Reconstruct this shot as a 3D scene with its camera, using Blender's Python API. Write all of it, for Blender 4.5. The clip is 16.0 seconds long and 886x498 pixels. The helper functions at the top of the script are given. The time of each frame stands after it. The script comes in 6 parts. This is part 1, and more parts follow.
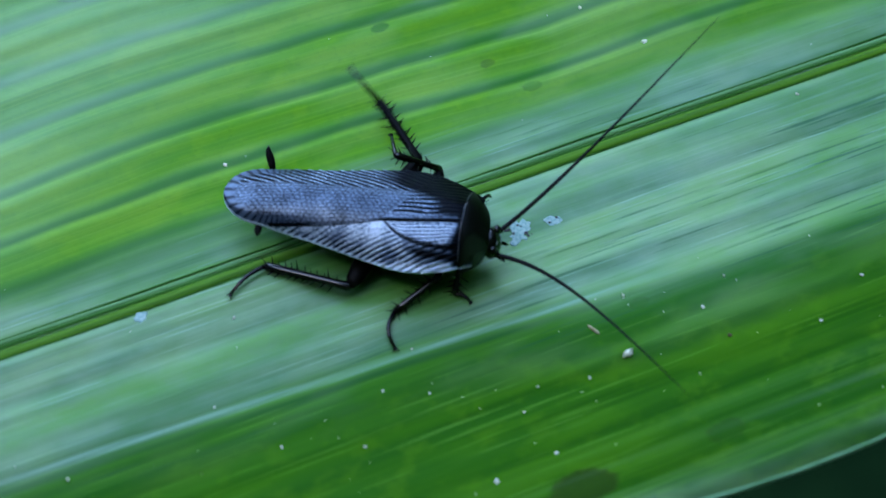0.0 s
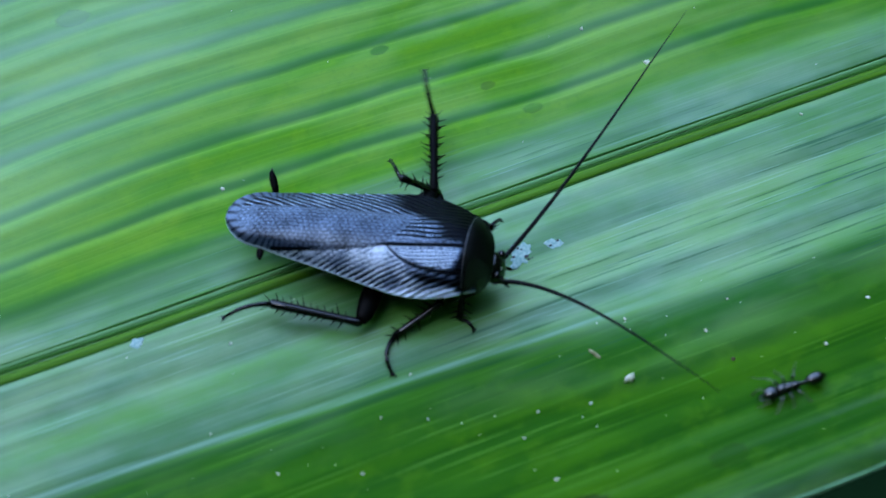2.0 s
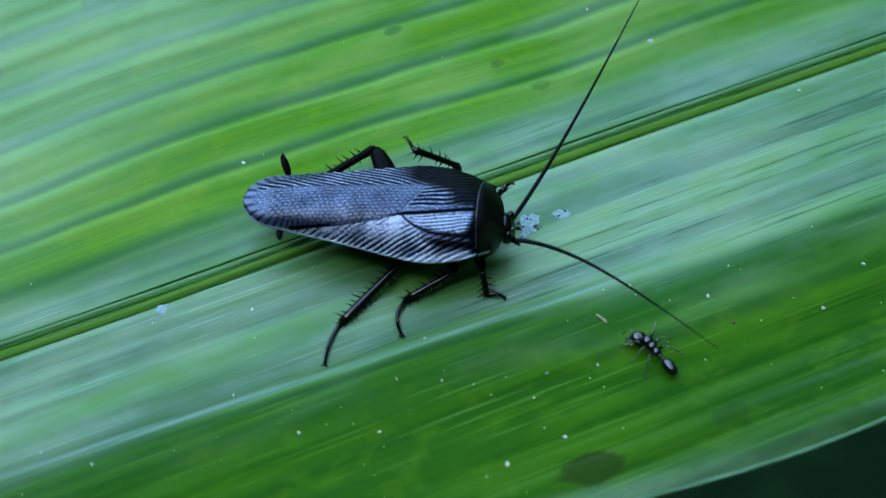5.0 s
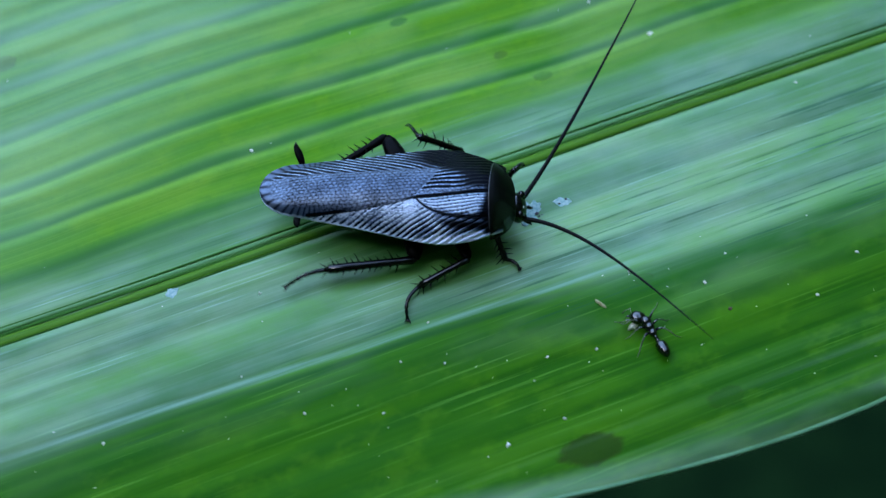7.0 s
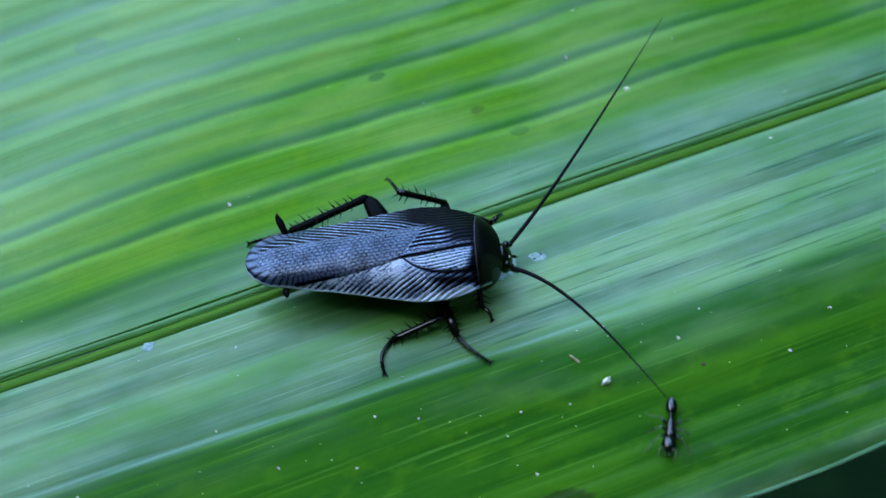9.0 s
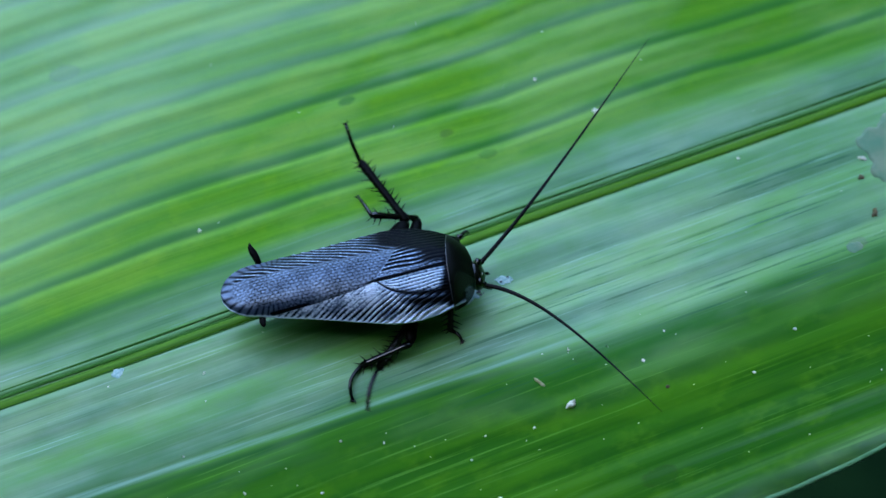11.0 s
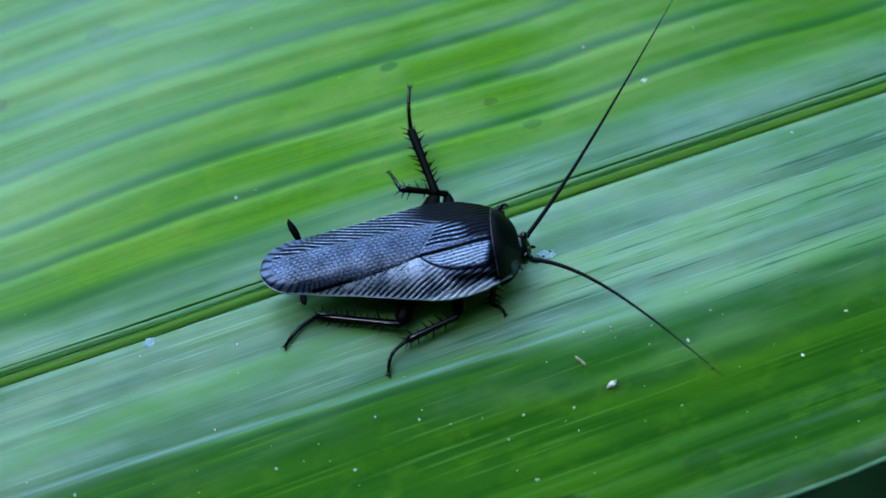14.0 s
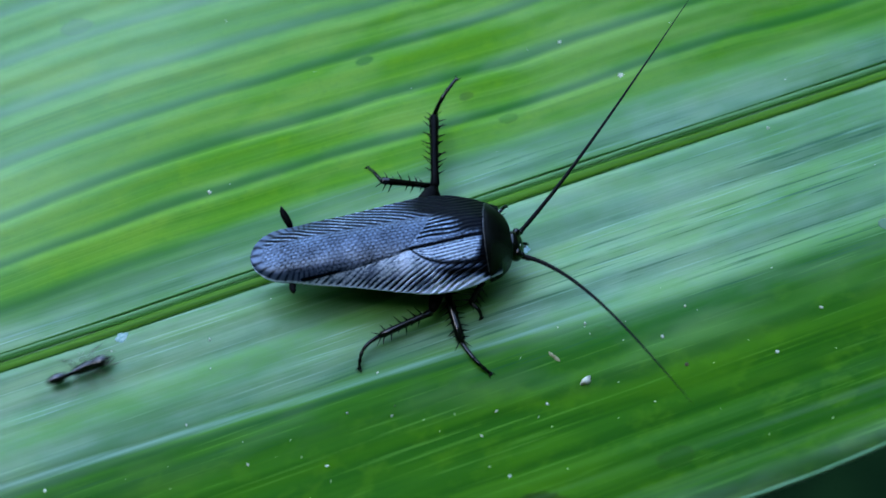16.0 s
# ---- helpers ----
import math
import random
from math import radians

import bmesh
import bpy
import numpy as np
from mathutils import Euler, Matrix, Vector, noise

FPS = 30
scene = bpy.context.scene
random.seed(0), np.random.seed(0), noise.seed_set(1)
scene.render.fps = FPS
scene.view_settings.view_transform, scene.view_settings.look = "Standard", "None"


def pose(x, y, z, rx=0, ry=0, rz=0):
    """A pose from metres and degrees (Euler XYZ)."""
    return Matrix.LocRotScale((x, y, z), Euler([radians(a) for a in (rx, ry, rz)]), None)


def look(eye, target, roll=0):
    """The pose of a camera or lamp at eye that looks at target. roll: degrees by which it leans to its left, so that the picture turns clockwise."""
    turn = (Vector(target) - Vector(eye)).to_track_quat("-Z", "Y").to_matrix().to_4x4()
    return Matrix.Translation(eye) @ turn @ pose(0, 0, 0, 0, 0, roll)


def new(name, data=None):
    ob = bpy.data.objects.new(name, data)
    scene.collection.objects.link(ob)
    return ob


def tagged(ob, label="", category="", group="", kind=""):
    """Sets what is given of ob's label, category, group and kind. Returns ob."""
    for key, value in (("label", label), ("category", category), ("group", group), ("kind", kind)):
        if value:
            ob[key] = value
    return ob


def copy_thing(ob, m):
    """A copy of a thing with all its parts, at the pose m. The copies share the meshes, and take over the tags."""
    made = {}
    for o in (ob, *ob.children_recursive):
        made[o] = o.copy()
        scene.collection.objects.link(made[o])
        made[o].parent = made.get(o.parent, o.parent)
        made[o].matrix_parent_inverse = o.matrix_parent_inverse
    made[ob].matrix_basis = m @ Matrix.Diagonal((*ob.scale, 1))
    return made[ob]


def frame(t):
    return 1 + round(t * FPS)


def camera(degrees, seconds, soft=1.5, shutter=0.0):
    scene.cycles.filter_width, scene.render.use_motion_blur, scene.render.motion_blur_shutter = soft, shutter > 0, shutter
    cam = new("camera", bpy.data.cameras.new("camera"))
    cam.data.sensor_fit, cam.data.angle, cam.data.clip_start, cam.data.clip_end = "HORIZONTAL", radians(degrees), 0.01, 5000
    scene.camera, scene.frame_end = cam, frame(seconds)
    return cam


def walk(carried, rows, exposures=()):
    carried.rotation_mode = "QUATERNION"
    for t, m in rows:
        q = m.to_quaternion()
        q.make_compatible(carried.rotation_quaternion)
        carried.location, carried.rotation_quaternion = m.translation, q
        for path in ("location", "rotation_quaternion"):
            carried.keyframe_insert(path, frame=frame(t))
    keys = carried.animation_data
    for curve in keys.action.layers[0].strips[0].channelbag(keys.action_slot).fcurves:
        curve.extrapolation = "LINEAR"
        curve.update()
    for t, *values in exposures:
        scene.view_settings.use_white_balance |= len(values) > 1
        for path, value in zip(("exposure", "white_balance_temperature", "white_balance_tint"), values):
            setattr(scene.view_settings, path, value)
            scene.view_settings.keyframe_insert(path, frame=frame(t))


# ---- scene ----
MM = 0.001
cam = camera(30, 16.0, soft=1.5, shutter=0.5)
cam.data.dof.use_dof = True
cam.data.dof.focus_distance = 0.1272
cam.data.dof.aperture_fstop = 27.0
walk(cam, [
    (0, pose(-0.02102, -0.05000, 0.10942, 27.114, -0.976, -22.049)), (0.5, pose(-0.02205, -0.05280, 0.11133, 27.371, -1.350, -22.527)),
    (1, pose(-0.02182, -0.05269, 0.11115, 27.539, -0.965, -22.398)), (1.5, pose(-0.02023, -0.05073, 0.11011, 27.997, -1.115, -22.423)),
    (2, pose(-0.01911, -0.05020, 0.10811, 28.006, -0.109, -21.906)), (2.5, pose(-0.01736, -0.05221, 0.10804, 27.362, -0.711, -22.303)),
    (3, pose(-0.01964, -0.05334, 0.10773, 27.355, -1.052, -22.592)), (3.5, pose(-0.02054, -0.05276, 0.10801, 27.217, -0.227, -22.058)),
    (3.7, pose(-0.02162, -0.05218, 0.10917, 27.505, -0.175, -21.990)), (5.8, pose(-0.02147, -0.05568, 0.11239, 28.308, 0.160, -21.956)),
    (6, pose(-0.02204, -0.05563, 0.11311, 28.056, 0.016, -21.955)), (6.5, pose(-0.02148, -0.05630, 0.11449, 27.863, 0.032, -21.705)),
    (7, pose(-0.02235, -0.05616, 0.11368, 28.000, 0.000, -21.700)), (7.5, pose(-0.02244, -0.05534, 0.11322, 27.730, -0.426, -22.155)),
    (8, pose(-0.02129, -0.05433, 0.11241, 27.818, 0.061, -22.011)), (8.5, pose(-0.02094, -0.05397, 0.11290, 28.169, 0.069, -21.817)),
    (9, pose(-0.01992, -0.05609, 0.11509, 29.228, 0.049, -21.507)), (9.5, pose(-0.02266, -0.05826, 0.11767, 29.354, -1.029, -22.342)),
    (10, pose(-0.02095, -0.05932, 0.11994, 30.236, -0.059, -22.340)), (12.3, pose(-0.00946, -0.05258, 0.11242, 27.733, 1.602, -20.483)),
    (12.5, pose(-0.01112, -0.05476, 0.11261, 28.049, 1.466, -20.532)), (13, pose(-0.01353, -0.05555, 0.11497, 27.565, 1.924, -20.141)),
    (13.5, pose(-0.01459, -0.05576, 0.11519, 28.449, 2.209, -19.530)), (14, pose(-0.01266, -0.05439, 0.11438, 27.665, 2.406, -19.615)),
    (14.5, pose(-0.01304, -0.05359, 0.11333, 28.071, 1.987, -19.933)), (15, pose(-0.01103, -0.05287, 0.11292, 27.965, 2.589, -19.627)),
    (15.5, pose(-0.01184, -0.05415, 0.11283, 28.237, 1.684, -20.032)), (16, pose(-0.01115, -0.05466, 0.11375, 27.516, 2.158, -19.591))])

# ---------------------------------------------------------------- light
world = bpy.data.worlds.new("sky")
scene.world = world
world.use_nodes = True
wn = world.node_tree
sky = wn.nodes.new("ShaderNodeTexSky")
sky.sky_type = "NISHITA"
sky.sun_disc = False
sky.sun_elevation = radians(48)
sky.sun_rotation = radians(-101)
wn.links.new(sky.outputs[0], wn.nodes["Background"].inputs[0])
wn.nodes["Background"].inputs[1].default_value = 0.15
sun = new("sun", bpy.data.lights.new("sun", "SUN"))
sun.data.energy = 0.25
sun.data.angle = radians(45)
sun.data.color = (1.0, 0.96, 0.9)
sun.matrix_world = look((-1.0, -0.2, 1.15), (0, 0, 0))
scene.view_settings.exposure = 3.27


# ---------------------------------------------------------------- helpers
def mesh_of(name, verts, faces, smooth=True):
    """A mesh from vertices in millimetres."""
    me = bpy.data.meshes.new(name)
    me.from_pydata([tuple(c * MM for c in v) for v in verts], [], faces)
    me.update()
    if smooth:
        me.polygons.foreach_set("use_smooth", [True] * len(me.polygons))
    return me


def part(name, geo, material, parent=None, label=""):
    """One mesh object from (verts, faces) in millimetres, under a thing or a part."""
    ob = new(name, mesh_of(name, *geo))
    ob.data.materials.append(material)
    if parent:
        ob.parent = parent
    return tagged(ob, label=label)


def join(*geos):
    verts, faces = [], []
    for v, f in geos:
        n = len(verts)
        verts += [tuple(p) for p in v]
        faces += [tuple(i + n for i in q) for q in f]
    return verts, faces


def tube(points, radii, seg=10, flat=1.0):
    """A closed tapered tube through points; flat squeezes it along its local z."""
    pts = [Vector(p) for p in points]
    verts, faces = [], []
    for i, p in enumerate(pts):
        d = (pts[min(i + 1, len(pts) - 1)] - pts[max(i - 1, 0)]).normalized()
        ref = Vector((0, 0, 1)) if abs(d.z) < 0.9 else Vector((1, 0, 0))
        side = ref.cross(d).normalized()
        up = d.cross(side)
        for k in range(seg):
            a = 2 * math.pi * k / seg
            verts.append(p + radii[i] * (math.cos(a) * side + flat * math.sin(a) * up))
    for i in range(len(pts) - 1):
        for k in range(seg):
            a, b = i * seg + k, i * seg + (k + 1) % seg
            faces.append((a, b, b + seg, a + seg))
    verts += [pts[0], pts[-1]]
    n = len(verts)
    for k in range(seg):
        faces.append((n - 2, (k + 1) % seg, k))
        e = (len(pts) - 1) * seg
        faces.append((n - 1, e + k, e + (k + 1) % seg))
    return verts, faces


def blob(c, r, nu=20, nv=14, bend=lambda p: p):
    """An ellipsoid with centre c and radii r, its points moved by bend."""
    verts = [bend(Vector((c[0], c[1], c[2] + r[2])))]
    for j in range(1, nv):
        b = math.pi * j / nv
        for k in range(nu):
            a = 2 * math.pi * k / nu
            verts.append(bend(Vector((c[0] + r[0] * math.cos(a) * math.sin(b), c[1] + r[1] * math.sin(a) * math.sin(b), c[2] + r[2] * math.cos(b)))))
    verts.append(bend(Vector((c[0], c[1], c[2] - r[2]))))
    faces = [(0, 1 + k, 1 + (k + 1) % nu) for k in range(nu)]
    for j in range(nv - 2):
        for k in range(nu):
            a, b = 1 + j * nu + k, 1 + j * nu + (k + 1) % nu
            faces.append((a, a + nu, b + nu, b))
    e, o = len(verts) - 1, 1 + (nv - 2) * nu
    faces += [(e, o + (k + 1) % nu, o + k) for k in range(nu)]
    return verts, faces


def shell(nu, nv, point, thick):
    """A curved plate of nu x nv cells: point(u, v) gives its upper face, u and v from 0 to 1."""
    top = [point(i / nu, j / nv) for i in range(nu + 1) for j in range(nv + 1)]
    low = [(x, y, z - thick) for x, y, z in top]
    n, w = len(top), nv + 1
    faces = []
    for i in range(nu):
        for j in range(nv):
            a = i * w + j
            faces.append((a, a + 1, a + w + 1, a + w))
            faces.append((n + a, n + a + w, n + a + w + 1, n + a + 1))
    for i in range(nu):
        a = i * w
        faces.append((a, a + w, n + a + w, n + a))
        a += nv
        faces.append((a, n + a, n + a + w, a + w))
    for j in range(nv):
        a = j
        faces.append((a, n + a, n + a + 1, a + 1))
        a = nu * w + j
        faces.append((a, a + 1, n + a + 1, n + a))
    return top + low, faces


class Nodes:
    """A small wrapper that makes and links shader nodes."""

    def __init__(self, name):
        self.mat = bpy.data.materials.new(name)
        self.mat.use_nodes = True
        self.tree = self.mat.node_tree
        self.bsdf = self.tree.nodes["Principled BSDF"]

    def put(self, socket, value):
        if isinstance(value, bpy.types.NodeSocket):
            self.tree.links.new(value, socket)
        elif isinstance(value, (tuple, list)) and socket.type == "RGBA":
            socket.default_value = (*value, 1.0)[:4]
        else:
            socket.default_value = value

    def set(self, **values):
        for key, value in values.items():
            self.put(self.bsdf.inputs[key.replace("_", " ")], value)
        return self.mat

    def place(self, scale, rotation=(0, 0, 0)):
        """Coordinates in millimetres, stretched by scale."""
        co = self.tree.nodes.new("ShaderNodeTexCoord")
        m = self.tree.nodes.new("ShaderNodeMapping")
        m.inputs["Scale"].default_value = [1000 * c for c in scale]
        m.inputs["Rotation"].default_value = rotation
        self.tree.links.new(co.outputs["Object"], m.inputs[0])
        return m.outputs[0]

    def noise(self, scale, detail=4.0, rough=0.55, distort=0.0):
        n = self.tree.nodes.new("ShaderNodeTexNoise")
        n.inputs["Scale"].default_value = 1.0
        n.inputs["Detail"].default_value = detail
        n.inputs["Roughness"].default_value = rough
        n.inputs["Distortion"].default_value = distort
        self.tree.links.new(self.place(scale), n.inputs["Vector"])
        return n.outputs["Fac"]

    def axis(self, name):
        s = self.tree.nodes.new("ShaderNodeSeparateXYZ")
        self.tree.links.new(self.place((1, 1, 1)), s.inputs[0])
        return s.outputs[name]

    def math(self, op, a, b=0.0, c=0.0):
        n = self.tree.nodes.new("ShaderNodeMath")
        n.operation = op
        for socket, value in zip(n.inputs, (a, b, c)):
            self.put(socket, value)
        return n.outputs[0]

    def span(self, value, a, b, lo=0.0, hi=1.0):
        """Smoothly from lo at a to hi at b."""
        n = self.tree.nodes.new("ShaderNodeMapRange")
        n.interpolation_type = "SMOOTHSTEP"
        for socket, v in zip(n.inputs, (value, a, b, lo, hi)):
            self.put(socket, v)
        return n.outputs[0]

    def mix(self, fac, a, b):
        n = self.tree.nodes.new("ShaderNodeMix")
        n.data_type = "RGBA"
        self.put(n.inputs[0], fac)
        self.put(n.inputs[6], a)
        self.put(n.inputs[7], b)
        return n.outputs[2]

    def bump(self, height, strength=0.4, distance=0.05):
        n = self.tree.nodes.new("ShaderNodeBump")
        n.inputs["Strength"].default_value = strength
        n.inputs["Distance"].default_value = distance * MM
        self.put(n.inputs["Height"], height)
        self.put(self.bsdf.inputs["Normal"], n.outputs[0])


# ---------------------------------------------------------------- materials
def leaf_material():
    m = Nodes("leaf blade")
    x, y = m.axis("X"), m.axis("Y")
    wob = m.math("MULTIPLY_ADD", m.noise((0.03, 0.03, 0.03), 2.0), 4.0, -2.0)
    yy = m.math("ADD", y, wob)
    a = m.tree.nodes.new("ShaderNodeAttribute")
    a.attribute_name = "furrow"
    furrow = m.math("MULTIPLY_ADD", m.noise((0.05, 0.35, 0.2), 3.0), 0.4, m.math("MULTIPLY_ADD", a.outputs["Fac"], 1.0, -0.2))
    # fine veins that follow the sway of the pleats
    w = m.tree.nodes.new("ShaderNodeAttribute")
    w.attribute_name = "wave"

    def veins(along, across, detail=2.0):
        flow = m.tree.nodes.new("ShaderNodeCombineXYZ")
        m.put(flow.inputs[0], m.math("MULTIPLY", x, along))
        m.put(flow.inputs[1], m.math("MULTIPLY", w.outputs["Fac"], across))
        n = m.tree.nodes.new("ShaderNodeTexNoise")
        n.inputs["Scale"].default_value = 1.0
        n.inputs["Detail"].default_value = detail
        m.put(n.inputs["Vector"], flow.outputs[0])
        return n.outputs["Fac"]

    wide, thin = veins(0.015, 1.3), veins(0.02, 4.2)
    bands = m.noise((0.008, 0.30, 0.1), 2.0, 0.5)
    streak = m.noise((0.012, 0.60, 0.4), 3.0, 0.5)
    lines = m.noise((0.022, 2.0, 0.6), 3.0, 0.65, 0.1)
    scores = m.noise((0.07, 3.0, 0.6), 2.0, 0.7, 0.1)
    dashes = m.noise((0.085, 4.2, 1.0), 2.0, 0.5, 0.1)
    fine = m.noise((0.05, 9.0, 1.0), 3.0, 0.6)
    mottle = m.noise((0.35, 0.5, 0.4), 3.0, 0.6)
    patch = m.noise((0.07, 0.24, 0.2), 3.0, 0.55)
    cloud = m.noise((0.06, 0.19, 0.2), 3.0, 0.6)
    speck = m.noise((1.6, 2.2, 1.5), 3.0, 0.65)
    far = m.span(y, 8.0, 12.0)
    yb = m.math("ADD", yy, m.span(x, 1.0, 15.0, 0.0, 2.4))
    group = m.span(m.noise((0.045, 0.14, 0.2), 2.0, 0.5), 0.44, 0.58, 0.15, 1.0)
    hair = m.noise((0.05, 4.2, 0.8), 2.0, 0.6, 0.1)
    green = m.mix(m.span(bands, 0.36, 0.64), (0.020, 0.135, 0.006), (0.065, 0.26, 0.006))
    green = m.mix(m.span(streak, 0.42, 0.72, 0.0, 0.4), green, (0.11, 0.35, 0.008))
    green = m.mix(m.span(mottle, 0.4, 0.7, 0.0, 0.2), green, (0.014, 0.12, 0.006))
    # ridges of the far half: light yellow-green, mottled, with thin veins
    ridge = m.mix(m.span(wide, 0.30, 0.72), (0.085, 0.29, 0.011), (0.13, 0.36, 0.012))
    ridge = m.mix(m.span(cloud, 0.44, 0.66, 0.0, 0.6), ridge, (0.19, 0.41, 0.003))
    ridge = m.mix(m.span(mottle, 0.50, 0.70, 0.0, 0.3), ridge, (0.20, 0.42, 0.004))
    ridge = m.mix(m.span(speck, 0.50, 0.75, 0.0, 0.2), ridge, (0.03, 0.17, 0.006))
    ridge = m.mix(m.span(thin, 0.52, 0.70, 0.0, 0.18), ridge, (0.26, 0.52, 0.06))
    ridge = m.mix(m.span(thin, 0.46, 0.30, 0.0, 0.14), ridge, (0.035, 0.19, 0.012))
    ridge = m.mix(m.span(x, 6.0, 34.0, 0.0, 0.45), ridge, (0.045, 0.19, 0.004))
    # shade of the furrows painted in as darker green
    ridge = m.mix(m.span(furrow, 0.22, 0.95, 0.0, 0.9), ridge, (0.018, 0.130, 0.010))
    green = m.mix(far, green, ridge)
    # the lower half of the blade, next to its margin: its dimmer light painted darker
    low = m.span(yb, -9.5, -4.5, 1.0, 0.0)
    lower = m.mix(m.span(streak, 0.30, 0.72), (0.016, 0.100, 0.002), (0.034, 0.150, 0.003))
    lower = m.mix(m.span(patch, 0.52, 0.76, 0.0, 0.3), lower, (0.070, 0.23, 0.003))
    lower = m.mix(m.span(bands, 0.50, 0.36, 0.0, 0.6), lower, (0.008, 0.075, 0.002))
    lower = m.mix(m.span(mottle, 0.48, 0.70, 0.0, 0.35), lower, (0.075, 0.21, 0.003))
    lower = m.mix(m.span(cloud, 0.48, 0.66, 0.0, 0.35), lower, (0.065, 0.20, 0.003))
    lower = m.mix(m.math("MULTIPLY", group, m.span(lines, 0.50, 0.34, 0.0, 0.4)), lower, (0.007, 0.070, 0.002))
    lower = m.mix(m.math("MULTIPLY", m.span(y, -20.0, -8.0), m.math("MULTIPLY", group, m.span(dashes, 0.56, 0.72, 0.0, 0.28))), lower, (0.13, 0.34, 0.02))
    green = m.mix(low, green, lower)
    near = m.span(yy, 4.0, 1.0)
    green = m.mix(m.math("MULTIPLY", near, m.span(dashes, 0.60, 0.76, 0.0, 0.3)), green, (0.16, 0.40, 0.05))
    # sky sheen painted as pale colour and gloss in long streaks, broken along the veins
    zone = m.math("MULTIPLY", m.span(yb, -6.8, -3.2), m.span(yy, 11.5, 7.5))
    sky_sheen = m.math("MULTIPLY", zone, m.span(streak, 0.30, 0.60, 0.80, 1.0))
    sky_sheen = m.math("MULTIPLY", sky_sheen, m.span(patch, 0.34, 0.56, 0.78, 1.0))
    sky_sheen = m.math("MULTIPLY", sky_sheen, m.span(cloud, 0.36, 0.58, 0.66, 1.06))
    sky_sheen = m.math("MULTIPLY", sky_sheen, m.span(mottle, 0.34, 0.62, 0.88, 1.05))
    sky_sheen = m.math("MULTIPLY", sky_sheen, m.span(lines, 0.34, 0.52, 0.90, 1.0))
    sky_sheen = m.math("MULTIPLY", sky_sheen, m.span(fine, 0.3, 0.7, 0.85, 1.0))
    sky_sheen = m.math("MULTIPLY", sky_sheen, m.span(hair, 0.34, 0.62, 0.90, 1.04))
    # thin dark grooves, closest ahead of the insect and along the sheen's lower edge
    cut = m.math("MAXIMUM", m.span(x, 4.0, 12.0, 0.35, 1.0), m.span(yy, -1.0, -5.0, 0.2, 1.0))
    cut = m.math("MULTIPLY", m.math("MULTIPLY", cut, m.span(yy, -11.0, -7.0)), m.span(yy, 11.0, 8.0))
    cut = m.math("MULTIPLY", m.math("MULTIPLY", cut, group), m.span(scores, 0.45, 0.33))
    sky_sheen = m.math("MULTIPLY", sky_sheen, m.math("SUBTRACT", 1.0, m.math("MULTIPLY", cut, 0.6)))
    # pale sky sheen painted over the upper left of the far half
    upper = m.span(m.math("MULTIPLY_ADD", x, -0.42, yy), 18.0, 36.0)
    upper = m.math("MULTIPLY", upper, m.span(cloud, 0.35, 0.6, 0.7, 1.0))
    # a weaker painted sheen near the margin
    rest = m.math("MULTIPLY", m.span(streak, 0.50, 0.70, 0.0, 0.2), m.span(yy, -16.0, -21.0))
    rest = m.math("MAXIMUM", rest, m.math("MULTIPLY", m.span(cloud, 0.38, 0.62, 0.02, 0.30), m.math("MULTIPLY", m.span(yb, -11.0, -6.0), m.span(x, -30.0, 8.0, 0.35, 1.0))))
    # and a pale sheen band along it
    bend = m.math("POWER", m.math("SUBTRACT", x, 21.0), 2.0)
    inset = m.math("SUBTRACT", y, m.math("MULTIPLY_ADD", bend, 0.0040, -24.55))
    rest = m.math("MAXIMUM", rest, m.math("MULTIPLY", m.span(inset, 2.4, 0.1, 0.0, 0.75), m.span(cloud, 0.38, 0.56, 0.35, 1.0)))
    # a little of the sky sheen put into the furrows
    rest = m.math("MAXIMUM", rest, m.math("MULTIPLY", m.math("MULTIPLY", far, m.span(x, 16.0, -12.0)), m.span(furrow, 0.2, 0.8, 0.0, 0.09)))
    colour = m.mix(m.math("MULTIPLY", sky_sheen, 0.16), green, (0.12, 0.30, 0.22))
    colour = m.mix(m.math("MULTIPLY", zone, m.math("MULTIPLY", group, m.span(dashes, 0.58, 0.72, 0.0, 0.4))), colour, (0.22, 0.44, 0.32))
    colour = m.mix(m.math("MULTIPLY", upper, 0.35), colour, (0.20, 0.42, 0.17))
    sheen_gloss = m.math("MAXIMUM", sky_sheen, m.math("MAXIMUM", rest, m.math("MULTIPLY", upper, 0.56)))
    colour = m.mix(m.math("MULTIPLY", cut, 0.6), colour, (0.010, 0.085, 0.04))
    # pale vein along the lower half, with a dark line beneath it
    off = m.math("SUBTRACT", y, m.math("MULTIPLY_ADD", x, -0.045, -5.9))
    off = m.math("ADD", off, m.math("MULTIPLY_ADD", m.noise((0.06, 0.2, 0.2), 2.0), 0.5, -0.25))
    reach = m.math("MULTIPLY", m.span(x, 22.0, 2.0), m.span(x, -44.0, -26.0))
    vein = m.math("MULTIPLY", m.span(m.math("ABSOLUTE", off), 0.42, 0.03), m.math("MULTIPLY", reach, m.span(dashes, 0.32, 0.62, 0.25, 0.7)))
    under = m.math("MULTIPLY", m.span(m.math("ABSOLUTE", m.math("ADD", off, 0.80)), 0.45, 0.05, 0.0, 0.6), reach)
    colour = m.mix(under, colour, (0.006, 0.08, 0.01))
    colour = m.mix(vein, colour, (0.24, 0.46, 0.34))
